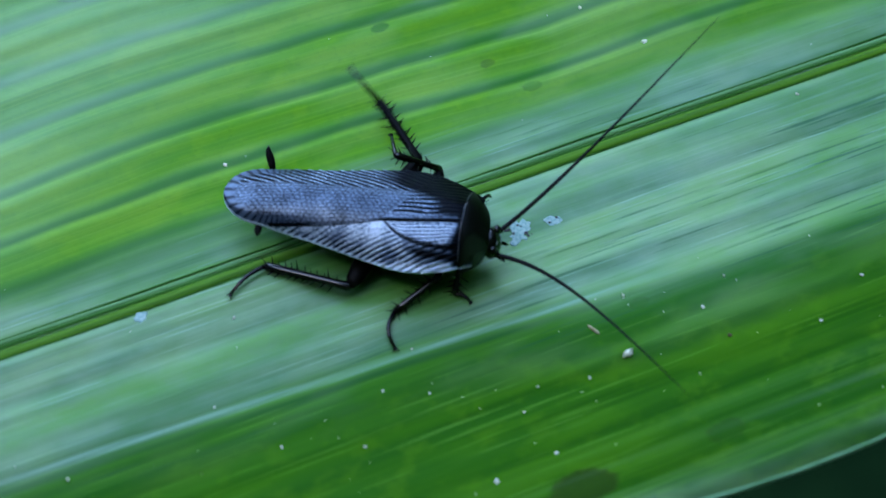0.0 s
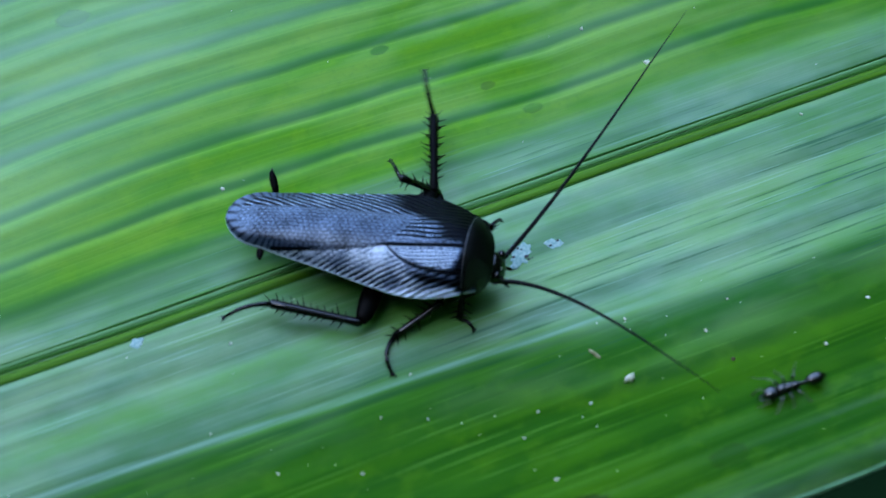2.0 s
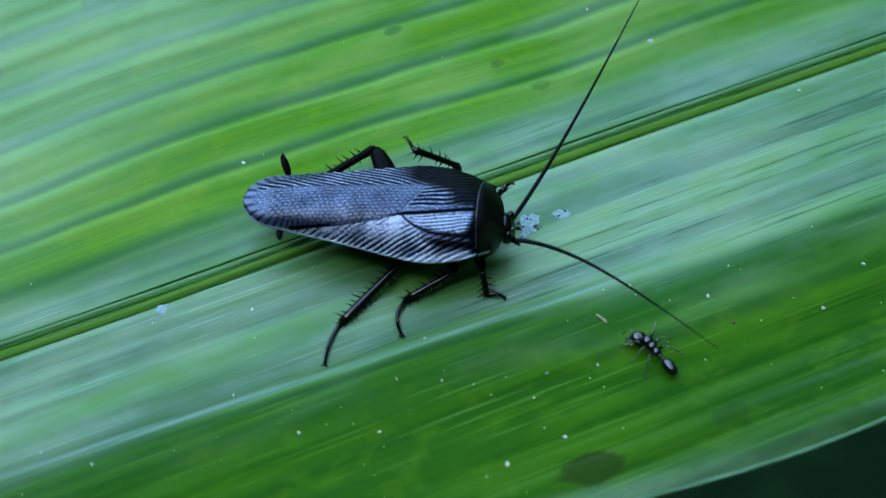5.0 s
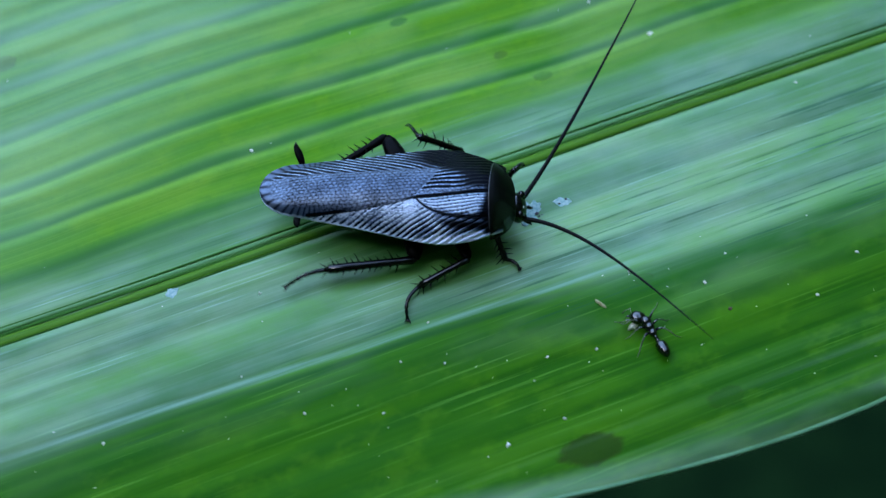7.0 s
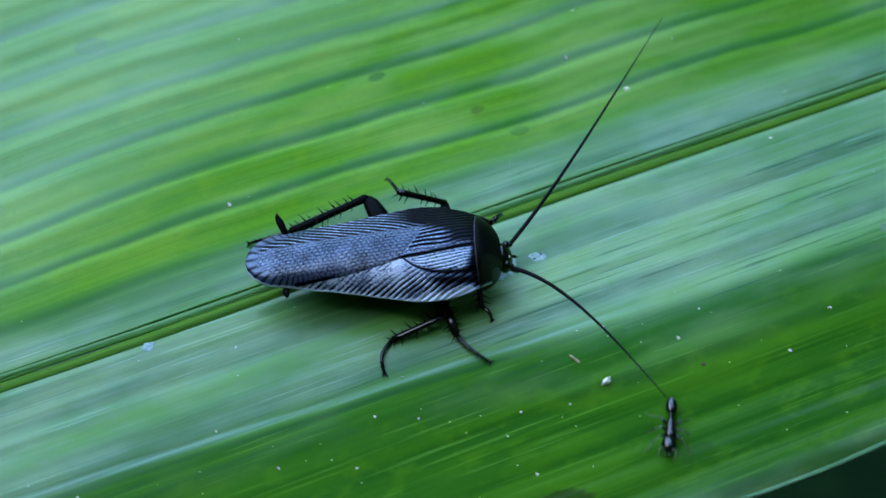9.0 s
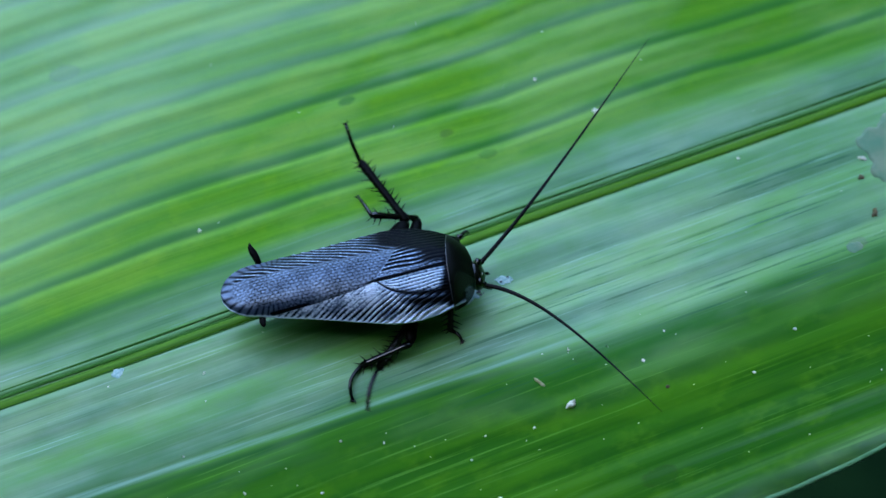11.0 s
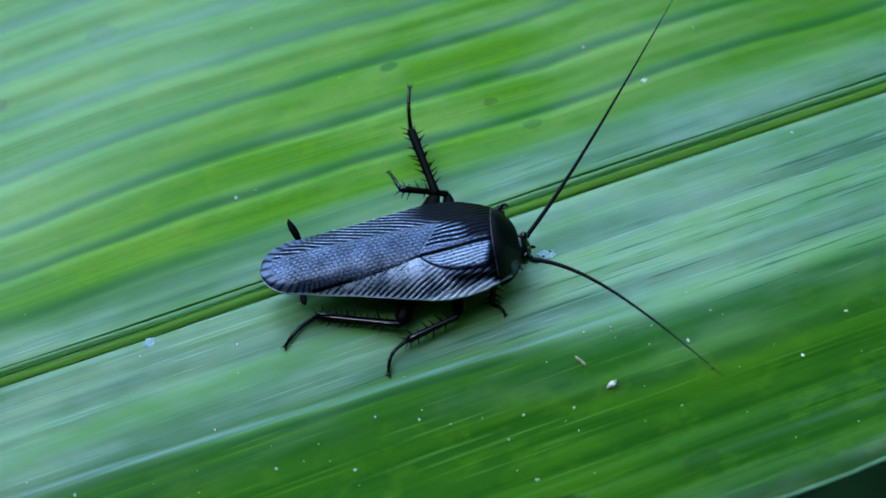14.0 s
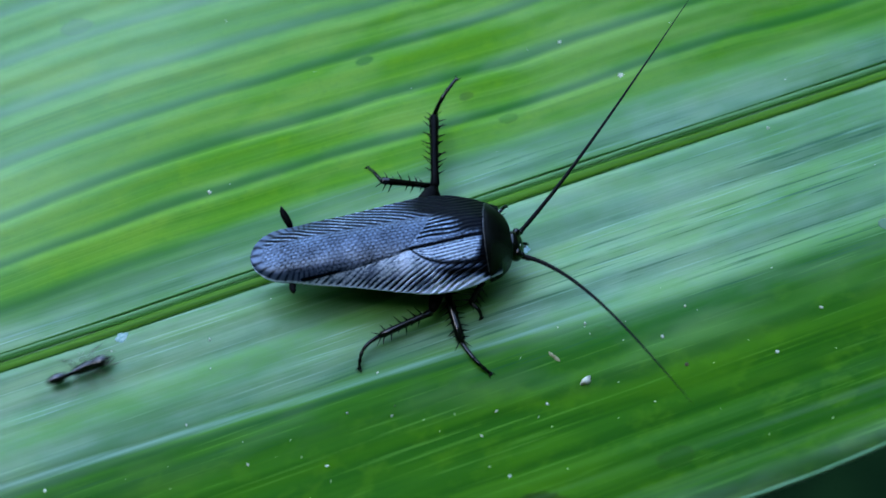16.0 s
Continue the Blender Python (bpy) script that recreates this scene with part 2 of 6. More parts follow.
    # blemishes
    spots = ((3.6, -20.0, 2.7, (0.018, 0.052, 0.003), 0.88), (4.5, 21.4, 0.8, (0.012, 0.12, 0.006), 0.6), (13.6, 11.9, 0.9, (0.040, 0.20, 0.002), 0.6), (13.5, -8.2, 0.8, (0.020, 0.13, 0.002), 0.6),
             (38.0, -7.2, 1.0, (0.10, 0.15, 0.06), 0.5), (-27.5, 29.5, 1.3, (0.12, 0.17, 0.08), 0.4), (14.5, -20.0, 1.6, (0.014, 0.075, 0.003), 0.55), (-17.2, 33.6, 1.5, (0.10, 0.22, 0.10), 0.5), (11.2, 15.2, 0.8, (0.06, 0.13, 0.02), 0.5))
    for px, py, r, tone, k in spots:
        d = m.math("SQRT", m.math("ADD", m.math("POWER", m.math("SUBTRACT", x, px), 2.0), m.math("POWER", m.math("MULTIPLY", m.math("SUBTRACT", y, py), 1.75), 2.0)))
        d = m.math("ADD", d, m.math("MULTIPLY_ADD", mottle, 1.1 * r, -0.55 * r))
        ring = m.span(m.math("ABSOLUTE", m.math("SUBTRACT", d, 0.82 * r)), 0.18 * r, 0.0, 0.0, 0.35 * k)
        colour = m.mix(m.span(d, r, r * 0.7, 0.0, k), colour, tone)
        colour = m.mix(m.math("MULTIPLY", ring, m.span(speck, 0.4, 0.6)), colour, (0.03, 0.03, 0.006))
    height = m.math("MULTIPLY_ADD", fine, 0.25, m.math("MULTIPLY_ADD", scores, 0.3, m.math("MULTIPLY_ADD", mottle, 0.5, m.math("MULTIPLY", speck, 0.5))))
    m.bump(height, 0.16, 0.10)
    rough = m.span(sheen_gloss, 0.0, 1.0, 0.42, 0.36)
    # gloss strength and tint picked to give the painted sheen its hue
    gloss = m.math("MULTIPLY_ADD", sheen_gloss, m.math("MULTIPLY", m.span(x, 0.0, 12.0, 0.63, 0.80), m.span(x, 20.0, 40.0, 1.0, 0.76)), 0.018)
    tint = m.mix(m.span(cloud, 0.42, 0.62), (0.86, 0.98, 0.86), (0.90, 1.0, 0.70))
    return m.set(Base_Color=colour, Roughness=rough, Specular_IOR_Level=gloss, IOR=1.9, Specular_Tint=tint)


def plain(name, a, b, rough, scale=(2, 2, 2), bump=0.2, spec=0.5, metal=0.0, coat=0.0):
    m = Nodes(name)
    n = m.noise(scale, 4.0)
    if bump:
        m.bump(m.noise(tuple(4 * c for c in scale), 3.0), bump, 0.03)
    return m.set(Base_Color=m.mix(m.span(n, 0.3, 0.7), a, b), Roughness=m.span(n, 0.2, 0.8, rough - 0.06, rough + 0.08), Specular_IOR_Level=spec, Metallic=metal, Coat_Weight=coat)


LEAF = leaf_material()
RIB = plain("midrib", (0.048, 0.155, 0.005), (0.085, 0.225, 0.008), 0.5, (0.05, 4, 1), 0.2, 0.15)
RIB_LINE = plain("midrib groove", (0.025, 0.108, 0.012), (0.050, 0.165, 0.026), 0.6, (0.05, 4, 1), 0.2, 0.08)
RIB_CORD = plain("midrib cord", (0.075, 0.25, 0.05), (0.12, 0.32, 0.09), 0.42, (0.05, 4, 1), 0.2, 0.5)
RIM = plain("leaf margin", (0.05, 0.18, 0.05), (0.13, 0.30, 0.14), 0.5, (0.3, 1, 1))
def wing_material():
    """Black membrane with glossy steel-grey ridges; sky blue and white glints painted in."""
    m = Nodes("wing")
    a = m.tree.nodes.new("ShaderNodeAttribute")
    a.attribute_name = "ridge"
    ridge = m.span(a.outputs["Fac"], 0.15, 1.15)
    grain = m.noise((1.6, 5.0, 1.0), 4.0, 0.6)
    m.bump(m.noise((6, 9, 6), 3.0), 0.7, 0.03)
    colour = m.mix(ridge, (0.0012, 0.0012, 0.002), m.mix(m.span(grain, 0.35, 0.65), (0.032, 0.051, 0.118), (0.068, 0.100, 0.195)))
    # white glints painted onto the brightest ridges
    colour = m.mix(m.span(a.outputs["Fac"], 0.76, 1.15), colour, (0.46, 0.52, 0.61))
    gloss = m.math("MULTIPLY_ADD", ridge, 0.9, 0.02)
    return m.set(Base_Color=colour, Roughness=m.span(grain, 0.2, 0.8, 0.26, 0.42), Specular_IOR_Level=gloss, IOR=2.3, Specular_Tint=(0.60, 0.78, 1.0))


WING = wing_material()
def shield_material():
    """Matte black, translucent where the front corner is thin."""
    m = Nodes("black shield")
    n = m.noise((1, 1, 1), 4.0)
    x, y = m.axis("X"), m.axis("Y")
    thin = m.math("MULTIPLY", m.span(x, 5.5, 6.9), m.span(y, -0.4, -2.4))
    colour = m.mix(m.span(n, 0.3, 0.7), (0.0012, 0.0018, 0.0012), (0.003, 0.004, 0.003))
    m.bump(m.noise((4, 4, 4), 3.0), 0.15, 0.03)
    return m.set(Base_Color=m.mix(thin, colour, (0.022, 0.050, 0.022)), Roughness=0.42, Specular_IOR_Level=0.08, Alpha=m.math("MULTIPLY_ADD", thin, -0.4, 1.0))


SHIELD = shield_material()
RIM_GLINT = plain("rim glint", (0.03, 0.034, 0.045), (0.06, 0.066, 0.085), 0.3, (3, 3, 3), 0.1, 1.0)
CHITIN = plain("black chitin", (0.0012, 0.0012, 0.0016), (0.003, 0.003, 0.0035), 0.08, (2, 2, 2), 0.12, 0.5)
BELLY = plain("dark belly", (0.006, 0.005, 0.004), (0.016, 0.012, 0.009), 0.4)
FEELER = plain("feeler", (0.0015, 0.0015, 0.0015), (0.004, 0.004, 0.004), 0.45, (6, 6, 6), 0.1, 0.12)
STAIN = plain("whitish stain", (0.17, 0.36, 0.31), (0.42, 0.58, 0.54), 0.6, (4, 4, 4), 0.4)
HEAD_GLINT = plain("pale head glint", (0.35, 0.38, 0.36), (0.55, 0.58, 0.55), 0.4)
ANT_BLACK = plain("ant black", (0.0012, 0.0012, 0.0012), (0.003, 0.003, 0.003), 0.10, (3, 3, 3), 0.1, 0.6)
ANT_BLACK.node_tree.nodes["Principled BSDF"].inputs["IOR"].default_value = 1.75
ANT_LEG = plain("ant leg", (0.05, 0.07, 0.03), (0.20, 0.24, 0.14), 0.35)
WHITE = plain("white debris", (0.62, 0.64, 0.46), (0.95, 0.93, 0.76), 0.6, (3, 3, 3), 0.5)
FEMUR = plain("dull black chitin", (0.0012, 0.0012, 0.0014), (0.003, 0.003, 0.003), 0.4, (2, 2, 2), 0.15, 0.05)
TAN = plain("tan debris", (0.26, 0.24, 0.08), (0.46, 0.44, 0.24), 0.7, (4, 4, 4), 0.4)
RED = plain("red-brown debris", (0.07, 0.05, 0.015), (0.12, 0.09, 0.03), 0.7, (4, 4, 4), 0.4)
DRY = plain("dry leaf tissue", (0.07, 0.20, 0.09), (0.17, 0.24, 0.13), 0.5, (0.5, 0.5, 0.5), 0.5, 0.5)
# deep shade put into the colours of the floor and the lower leaves
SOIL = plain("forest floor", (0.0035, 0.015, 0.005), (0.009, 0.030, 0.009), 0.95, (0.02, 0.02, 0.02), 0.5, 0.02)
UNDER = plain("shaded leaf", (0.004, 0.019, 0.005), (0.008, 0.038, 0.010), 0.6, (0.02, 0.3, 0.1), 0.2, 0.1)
BLOCKER = plain("dark sky blocker", (0.015, 0.03, 0.012), (0.035, 0.065, 0.02), 0.8, (0.004, 0.004, 0.004), 0.0, 0.2)


# ---------------------------------------------------------------- the leaf
RIB_Y = 5.2


SWAY = np.array(((-30, -25, -16, -6, 3, 10, 20, 25, 31, 40), (-0.2, 0.1, 0.6, 0.4, 0.05, -0.5, -0.6, -0.2, -0.3, -1.1)))
FURROWS = np.array(((5.4, 9.5, 13.55, 17.7, 22.4, 27.0, 31.8, 36.8, 42.0, 47.5), (-2.0, -1.0, 0.0, 1.0, 2.0, 3.0, 4.0, 5.0, 6.0, 7.0)))
SMOOTH = np.array((-3.0, 0.0, 3.0))


def pleat(x, y):
    """Phase of the gently swaying pleats on the far half; each furrow is a whole turn."""
    sway = float(np.interp(x + SMOOTH, SWAY[0], SWAY[1]).sum()) / 3
    sway += 0.35 * noise.noise(Vector((x * 0.06, y * 0.12, 3.0))) + 0.15 * noise.noise(Vector((x * 0.16, y * 0.25, 7.0)))
    return float(np.interp(y - sway, FURROWS[0], FURROWS[1])) * 2 * math.pi


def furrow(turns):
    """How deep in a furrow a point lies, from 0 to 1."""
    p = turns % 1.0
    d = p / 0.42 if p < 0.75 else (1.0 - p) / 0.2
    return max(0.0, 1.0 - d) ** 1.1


def leaf_z(x, y):
    """Height of the blade: flat under the insect, rising towards the near margin, pleated on the far side."""
    z = 0.06 * noise.noise(Vector((x * 0.07, y * 0.38, 5.0)))
    if y < -5:
        z += 0.008 * (-5 - y) ** 2
    if y < -21.5:
        z -= 0.10 * (-21.5 - y) ** 2
    k = min(max((y - 8.0) / 5.0, 0.0), 1.0)
    if k > 0:
        turn = pleat(x, y)
        z += k * 0.105 * math.cos(turn + 1.6) + k * 0.02 * math.sin(3.1 * turn)
    k = min(max((-6.0 - y) / 4.0, 0.0), 1.0)
    z += k * 0.035 * math.sin((y + 0.03 * x) * 2 * math.pi / 2.3 + 0.5 * math.sin(x / 11.0))
    k = min(max((y + 7.0) / 2.0, 0.0), 1.0) * min(max((4.0 - y) / 1.5, 0.0), 1.0)
    z += k * 0.02 * math.sin((y + 0.045 * x) * 2 * math.pi / 1.9)
    r = abs(y - RIB_Y)
    if r < 1.3:
        z -= 0.22 * (1 - (r / 1.3) ** 2) ** 2
    return z


def near_edge(x):
    d = abs(x - 21.0)
    return -24.55 + (0.0040 * d * d if d < 25 else 2.5 + 0.2 * (d - 25) - 0.0006 * (d - 25) ** 2) + 0.05 * math.sin(x * 0.23) + 0.01 * math.sin(x * 1.3)


def far_edge(x):
    return 50.0 - 0.0012 * (x - 10) ** 2


def leaf_point(u, v):
    x = -95 + 230 * u
    lo, hi = near_edge(x), far_edge(x)
    y = lo + (hi - lo) * v
    return x, y, leaf_z(x, y)


leaf = tagged(new("leaf"), "broad green strap leaf with parallel veins and painted bluish sky sheen", "leaf")
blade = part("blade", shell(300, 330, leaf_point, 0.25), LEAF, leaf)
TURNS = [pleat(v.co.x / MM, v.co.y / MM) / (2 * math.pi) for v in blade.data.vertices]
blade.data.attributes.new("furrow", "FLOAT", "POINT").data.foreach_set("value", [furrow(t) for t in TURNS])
blade.data.attributes.new("wave", "FLOAT", "POINT").data.foreach_set("value", [4.4 * t for t in TURNS])


def strip(y0, y1, lift):
    """A raised cord along the midrib between two offsets."""
    def point(u, v):
        x = -90 + 220 * u
        y = RIB_Y + y0 + (y1 - y0) * v + 0.05 * math.sin(x * 0.21 + y0 * 5)
        return x, y, leaf_z(x, y) + lift * math.sin(math.pi * min(max(v, 0.02), 0.98)) + 0.05
    return shell(160, 6, point, 0.05)


part("midrib", strip(-0.52, 0.22, 0.14), RIB, leaf, "yellow-green raised midrib")
part("midrib_cord", strip(0.46, 0.84, 0.05), RIB_CORD, leaf, "pale green thin cord beside the midrib")
for a, b in ((-0.62, -0.51), (0.22, 0.46), (0.84, 1.0)):
    part("midrib_line", strip(a, b, 0.03), RIB_LINE, leaf, "dark thin line beside the midrib")


def margin(u, v):
    x = -95 + 230 * u
    y = near_edge(x) - 0.10 + 0.30 * v
    return x, y, leaf_z(x, max(y, near_edge(x))) + 0.05 * math.sin(math.pi * v)


part("margin", shell(300, 4, margin, 0.28), RIM, leaf, "pale thin leaf margin")


# ---------------------------------------------------------------- the cockroach (x ahead, y to its left)
roach = tagged(new("cockroach"), "black winged cockroach standing on the green leaf", "insect")
TAIL = -12.3
LIFT = Vector((0.065, -0.73, 1.3)) * MM  # raised to widen its shadow, shifted to hold its place in the camera's view


WIDTHS = ((-9.4, 2.30), (-7.4, 2.68), (-5.3, 2.98), (-3.3, 3.36), (-1.3, 3.76), (0.7, 4.12), (2.0, 4.18), (3.3, 4.02), (4.7, 3.62), (5.9, 3.10), (6.7, 2.75))


def half_width(x):
    """Half the width of the folded wings: broad near the front, tapering to a blunt round end."""
    if x < -9.4:
        return 2.30 * math.sqrt(max(1 - ((-9.4 - x) / (-9.4 - TAIL)) ** 1.9, 0.0))
    for (a, wa), (b, wb) in zip(WIDTHS, WIDTHS[1:]):
        if x <= b:
            k = (x - a) / (b - a)
            return wa + (wb - wa) * k
    return WIDTHS[-1][1]


def seam(x):
    """Where the upper wing's inner edge lies, as a share of the half width."""
    if x > 0:
        return -0.05 - 0.23 * (1 - x / 6.0)
    return max(-0.28 + (x / 8.6) * 0.72, -1.0)


def wing_z(x, s):
    edge = 2.25 + 0.03 * x
    dome = 1.75 - 0.004 * (x - 1.5) ** 2 - 0.03 * max(-x, 0)
    k = min((x - TAIL) / 5.0, 1.0)
    dome -= 0.07 * max(x - 4.0, 0) ** 2
    # the far flank falls away past a soft crease, the near one is evenly arched
    arch = 1 - abs(s) ** (2.2 + 0.5 * min(max(-5.0 - x, 0.0), 6.0)) if s < 0 else 1 - 0.10 * min(s / 0.32, 1.0) ** 2 - (0.90 * ((s - 0.32) / 0.68) ** 1.15 if s > 0.32 else 0.0)
    return edge + max(dome, 0.1) * arch * (0.25 + 0.75 * k * (2 - k))


def ramp(v, a, b):
    """Smoothly from 0 at a to 1 at b."""
    k = min(max((v - a) / (b - a), 0.0), 1.0)
    return k * k * (3 - 2 * k)


def vein_height(x, y, s, left):
    """Feather-like ridges on the outer field, rows of small cells on the inner one, and the clavus with its nested veins behind the neck shield."""
    middle = seam(x) * half_width(x) if x > -0.4 else seam(-0.4) * half_width(-0.4)
    d = abs(y - middle)
    wander = noise.noise(Vector((x * 0.5, y * 0.6, 4.0)))
    grit = noise.noise(Vector((x * 6.0, y * 8.0, 2.0)))
    side = abs(y + 0.25)
    # barbs: shallow on the far flank, steeper on the near one
    lean, gap = (0.30, 0.37) if left else (0.52, 0.32)
    p = (side * math.cos(lean) + x * math.sin(lean)) / gap + 0.35 * wander
    barb = abs(math.sin(math.pi * p))
    outer = (ramp(side / max(half_width(x), 0.3), 0.40, 0.54) if y > 0 else 0.0) if left else 1.0
    edge = ramp(abs(s), 0.50, 0.92)
    line = 1.02 * ramp(barb, 0.70, 0.98) * (1 + 0.5 * grit) if left else 1.0 * ramp(barb, 0.30 + 0.20 * edge, 0.58 + 0.22 * edge) * (1 + 0.35 * grit)
    if not left:
        # the near wing's highlight painted as a paler inner field
        hairs = noise.noise(Vector((p * 2.2, (x * math.cos(lean) - side * math.sin(lean)) * 1.1, 1.0)))
        line = max(line, (0.76 + 0.80 * hairs + 0.60 * grit) * (1 - ramp(d, 1.0, 2.3)))
    # rows of cells
    row = (y - 0.10 * x) / 0.27 + 0.45 * wander
    cell = x / 0.42 + 0.5 * (math.floor(row) % 2) + 0.8 * wander
    net = abs(math.sin(math.pi * row)) ** 0.6 * abs(math.sin(math.pi * cell)) ** 0.5
    net = 0.33 + 0.26 * net + 0.26 * grit + 0.14 * wander
    bright = outer * line + (1 - outer) * net
    h = 0.055 * outer * line + 0.016 * (1 - outer) * net
    if left:
        # the far flank's shade is painted in, the end bears short spokes
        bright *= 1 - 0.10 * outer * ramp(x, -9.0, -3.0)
        if x < -6.0:
            t = ramp(-x, 6.0, 9.0) * ramp(math.hypot((x + 8.6) / 3.7, y / 2.35), 0.66, 0.90)
            spoke = 1.0 - abs(math.cos(math.atan2(y, x + 8.0) * 17)) ** 5
            h = h * (1 - t) + 0.02 * t * spoke
            bright = bright * (1 - t) + t * (0.28 + 0.36 * spoke)
    if left and x > -0.6:
        # the far clavus: veins along the suture, shut off by a pale slanting fold
        fold = x + 0.3 - 0.75 * d
        inside = ramp(fold, -0.12, 0.12)
        nested = abs(math.sin(math.pi * (d / 0.36 + 0.5 * wander)))
        vein = max(0.02 + 0.82 * ramp(nested, 0.72, 0.98) * (1 + 0.6 * grit), (0.60 + 0.6 * grit) * (1 - ramp(d, 0.40, 0.75)))
        vein *= 1 - ramp(x, 2.6, 4.6) * ramp(d, 0.2, 0.9)
        h = h * (1 - inside) + 0.04 * nested * inside
        bright = bright * (1 - inside) + vein * inside
        bright = max(bright, (0.75 + 0.4 * grit) * math.exp(-(fold / 0.09) ** 2) * (1 - ramp(d, 1.5, 2.6)))
    if not left and x > -0.1:
        # the near clavus: nested veins inside a black furrow
        span = 2.0 * (1 - math.exp(-(x + 0.1) / 1.9)) + 0.04
        inside = 1 - ramp(d, span - 0.06, span + 0.06)
        nested = abs(math.sin(math.pi * (d / span) * 8.0 * min(0.45 + 0.12 * x, 1.0) + 1.1 * wander))
        vein = (0.52 + 0.62 * ramp(nested, 0.20, 0.75) + 0.65 * grit) * (1 - 0.9 * ramp(x + 0.40 * d, 4.9, 5.8))
        h = h * (1 - inside) + 0.04 * nested * inside
        bright = bright * (1 - inside) + vein * inside
        groove = math.exp(-((d - span) / (0.08 + 0.025 * x)) ** 2)
        bright *= 1 - groove
        h -= 0.05 * groove
        # a black stripe outside the furrow, next to the pale fore margin
        bright *= 1 - 0.95 * ramp(x, 0.8, 3.0) * math.exp(-((d - span - 0.55) / 0.26) ** 2)
        bright = max(bright, (0.95 + 0.4 * grit) * ramp(-s, 0.82, 0.88) * ramp(x, -0.5, 1.0))
    # the black suture between the wings
    suture = math.exp(-(d / (0.05 + 0.012 * max(x, 0.0))) ** 2) if x > -0.3 else 0.0
    bright *= 1 - 0.9 * suture
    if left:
        # the far shoulder's shade, painted as plain black
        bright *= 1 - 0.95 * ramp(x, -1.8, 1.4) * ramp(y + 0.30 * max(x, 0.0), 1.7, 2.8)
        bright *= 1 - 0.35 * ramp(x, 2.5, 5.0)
    bright *= 1 - 0.9 * ramp(x, 4.9, 5.5)
    return h, bright * (1.0 + (0.20 if left else 0.35) * noise.noise(Vector((x * 0.8, y * 1.0, 8.0))))


RIDGES = []


def wing_point(x, s, lift, left, seam_gap=1.0):
    w = half_width(x)
    y = s * w
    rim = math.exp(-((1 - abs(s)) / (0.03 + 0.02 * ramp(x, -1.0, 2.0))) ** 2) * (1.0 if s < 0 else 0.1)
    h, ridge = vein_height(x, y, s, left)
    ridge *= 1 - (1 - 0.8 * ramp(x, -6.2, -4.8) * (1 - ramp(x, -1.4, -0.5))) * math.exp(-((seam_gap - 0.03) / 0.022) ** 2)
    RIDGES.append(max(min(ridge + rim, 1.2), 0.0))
    return x, y, wing_z(x, s) + lift + 0.05 * rim + h


def along(u):
    return 6.6 + (TAIL + 0.004 - 6.6) * (1 - (1 - u) ** 1.5)


def left_wing(u, v):
    x = along(u)
    a = seam(x)
    s = a + (1 - a) * v
    return wing_point(x, s, 0.08, True, (s - a) * half_width(x) / 4 if a > -0.99 else 1.0)


def right_wing(u, v):
    x = along(u * 0.86)
    a = min(seam(x) + 0.12, 0.5)
    s = -1 + (a + 1) * v
    return wing_point(x, s, 0.0, False)


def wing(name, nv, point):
    """A forewing; how far each point lies on a vein is kept with it for the gloss and the painted glints."""
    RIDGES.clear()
    ob = part(name, shell(400, nv, point, 0.08), WING, roach, "glossy black veined forewing with painted blue sheen")
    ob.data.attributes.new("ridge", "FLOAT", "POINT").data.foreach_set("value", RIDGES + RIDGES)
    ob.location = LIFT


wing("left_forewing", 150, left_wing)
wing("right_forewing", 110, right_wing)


def shield_point(u, v):
    """The neck shield: rounded in front, nearly straight behind."""
    s = 2 * v - 1
    back = 5.35 + 0.3 * s * s
    front = back + 2.02 * (1 - abs(s) ** 2.1) ** 0.66 + 0.02 + 0.6 * max(-s, 0.0) * (1 - abs(s) ** 5)
    x = back + (front - back) * u
    y = s * (3.30 - 0.12 * u)
    z = 2.40 + 1.92 * (1 - abs(s) ** 2.4) * (1 - 0.55 * u ** 1.9) - 0.55 * u ** 2
    return x, y, z


def part_up(*given):
    ob = part(*given)
    ob.location = LIFT
    return ob


part_up("pronotum", shell(40, 60, shield_point, 0.15), SHIELD, roach, "matte black domed neck shield")
# cord added to stand for light caught by the shield's hind edge
part_up("pronotum_rim", tube([shield_point(0.0, 0.06 + 0.88 * i / 24) for i in range(25)], [0.015] + [0.034] * 23 + [0.015], 8), RIM_GLINT, roach, "glossy hind rim of the neck shield")
part("abdomen", blob((-1.8, -0.3, 2.2), (7.4, 2.7, 1.7), 36, 18), BELLY, roach)
part("thorax", blob((4.2, -0.4, 2.5), (3.2, 2.3, 1.5), 28, 16), BELLY, roach)
head = part_up("head", blob((7.66, -0.2, 1.62), (0.70, 1.22, 1.1), 28, 18, lambda p: Vector((p.x - 0.18 * (p.z - 1.5), p.y, p.z))), CHITIN, roach)
for side in (1, -1):
    part("eye", blob((7.85, 0.85 * side - 0.15, 1.95), (0.33, 0.40, 0.48), 18, 12), CHITIN, head)
    part("palp", tube([(7.9, 0.4 * side - 0.15, 0.95), (8.25, 0.6 * side - 0.15, 0.7), (8.6, 0.65 * side - 0.15, 0.5), (8.8, 0.7 * side - 0.15, 0.3)], [0.12, 0.13, 0.14, 0.05], 8), CHITIN, head)
    part("antenna_socket", blob((8.15, 0.95 * side - 0.12, 1.85), (0.24, 0.22, 0.22), 14, 10), CHITIN, head)
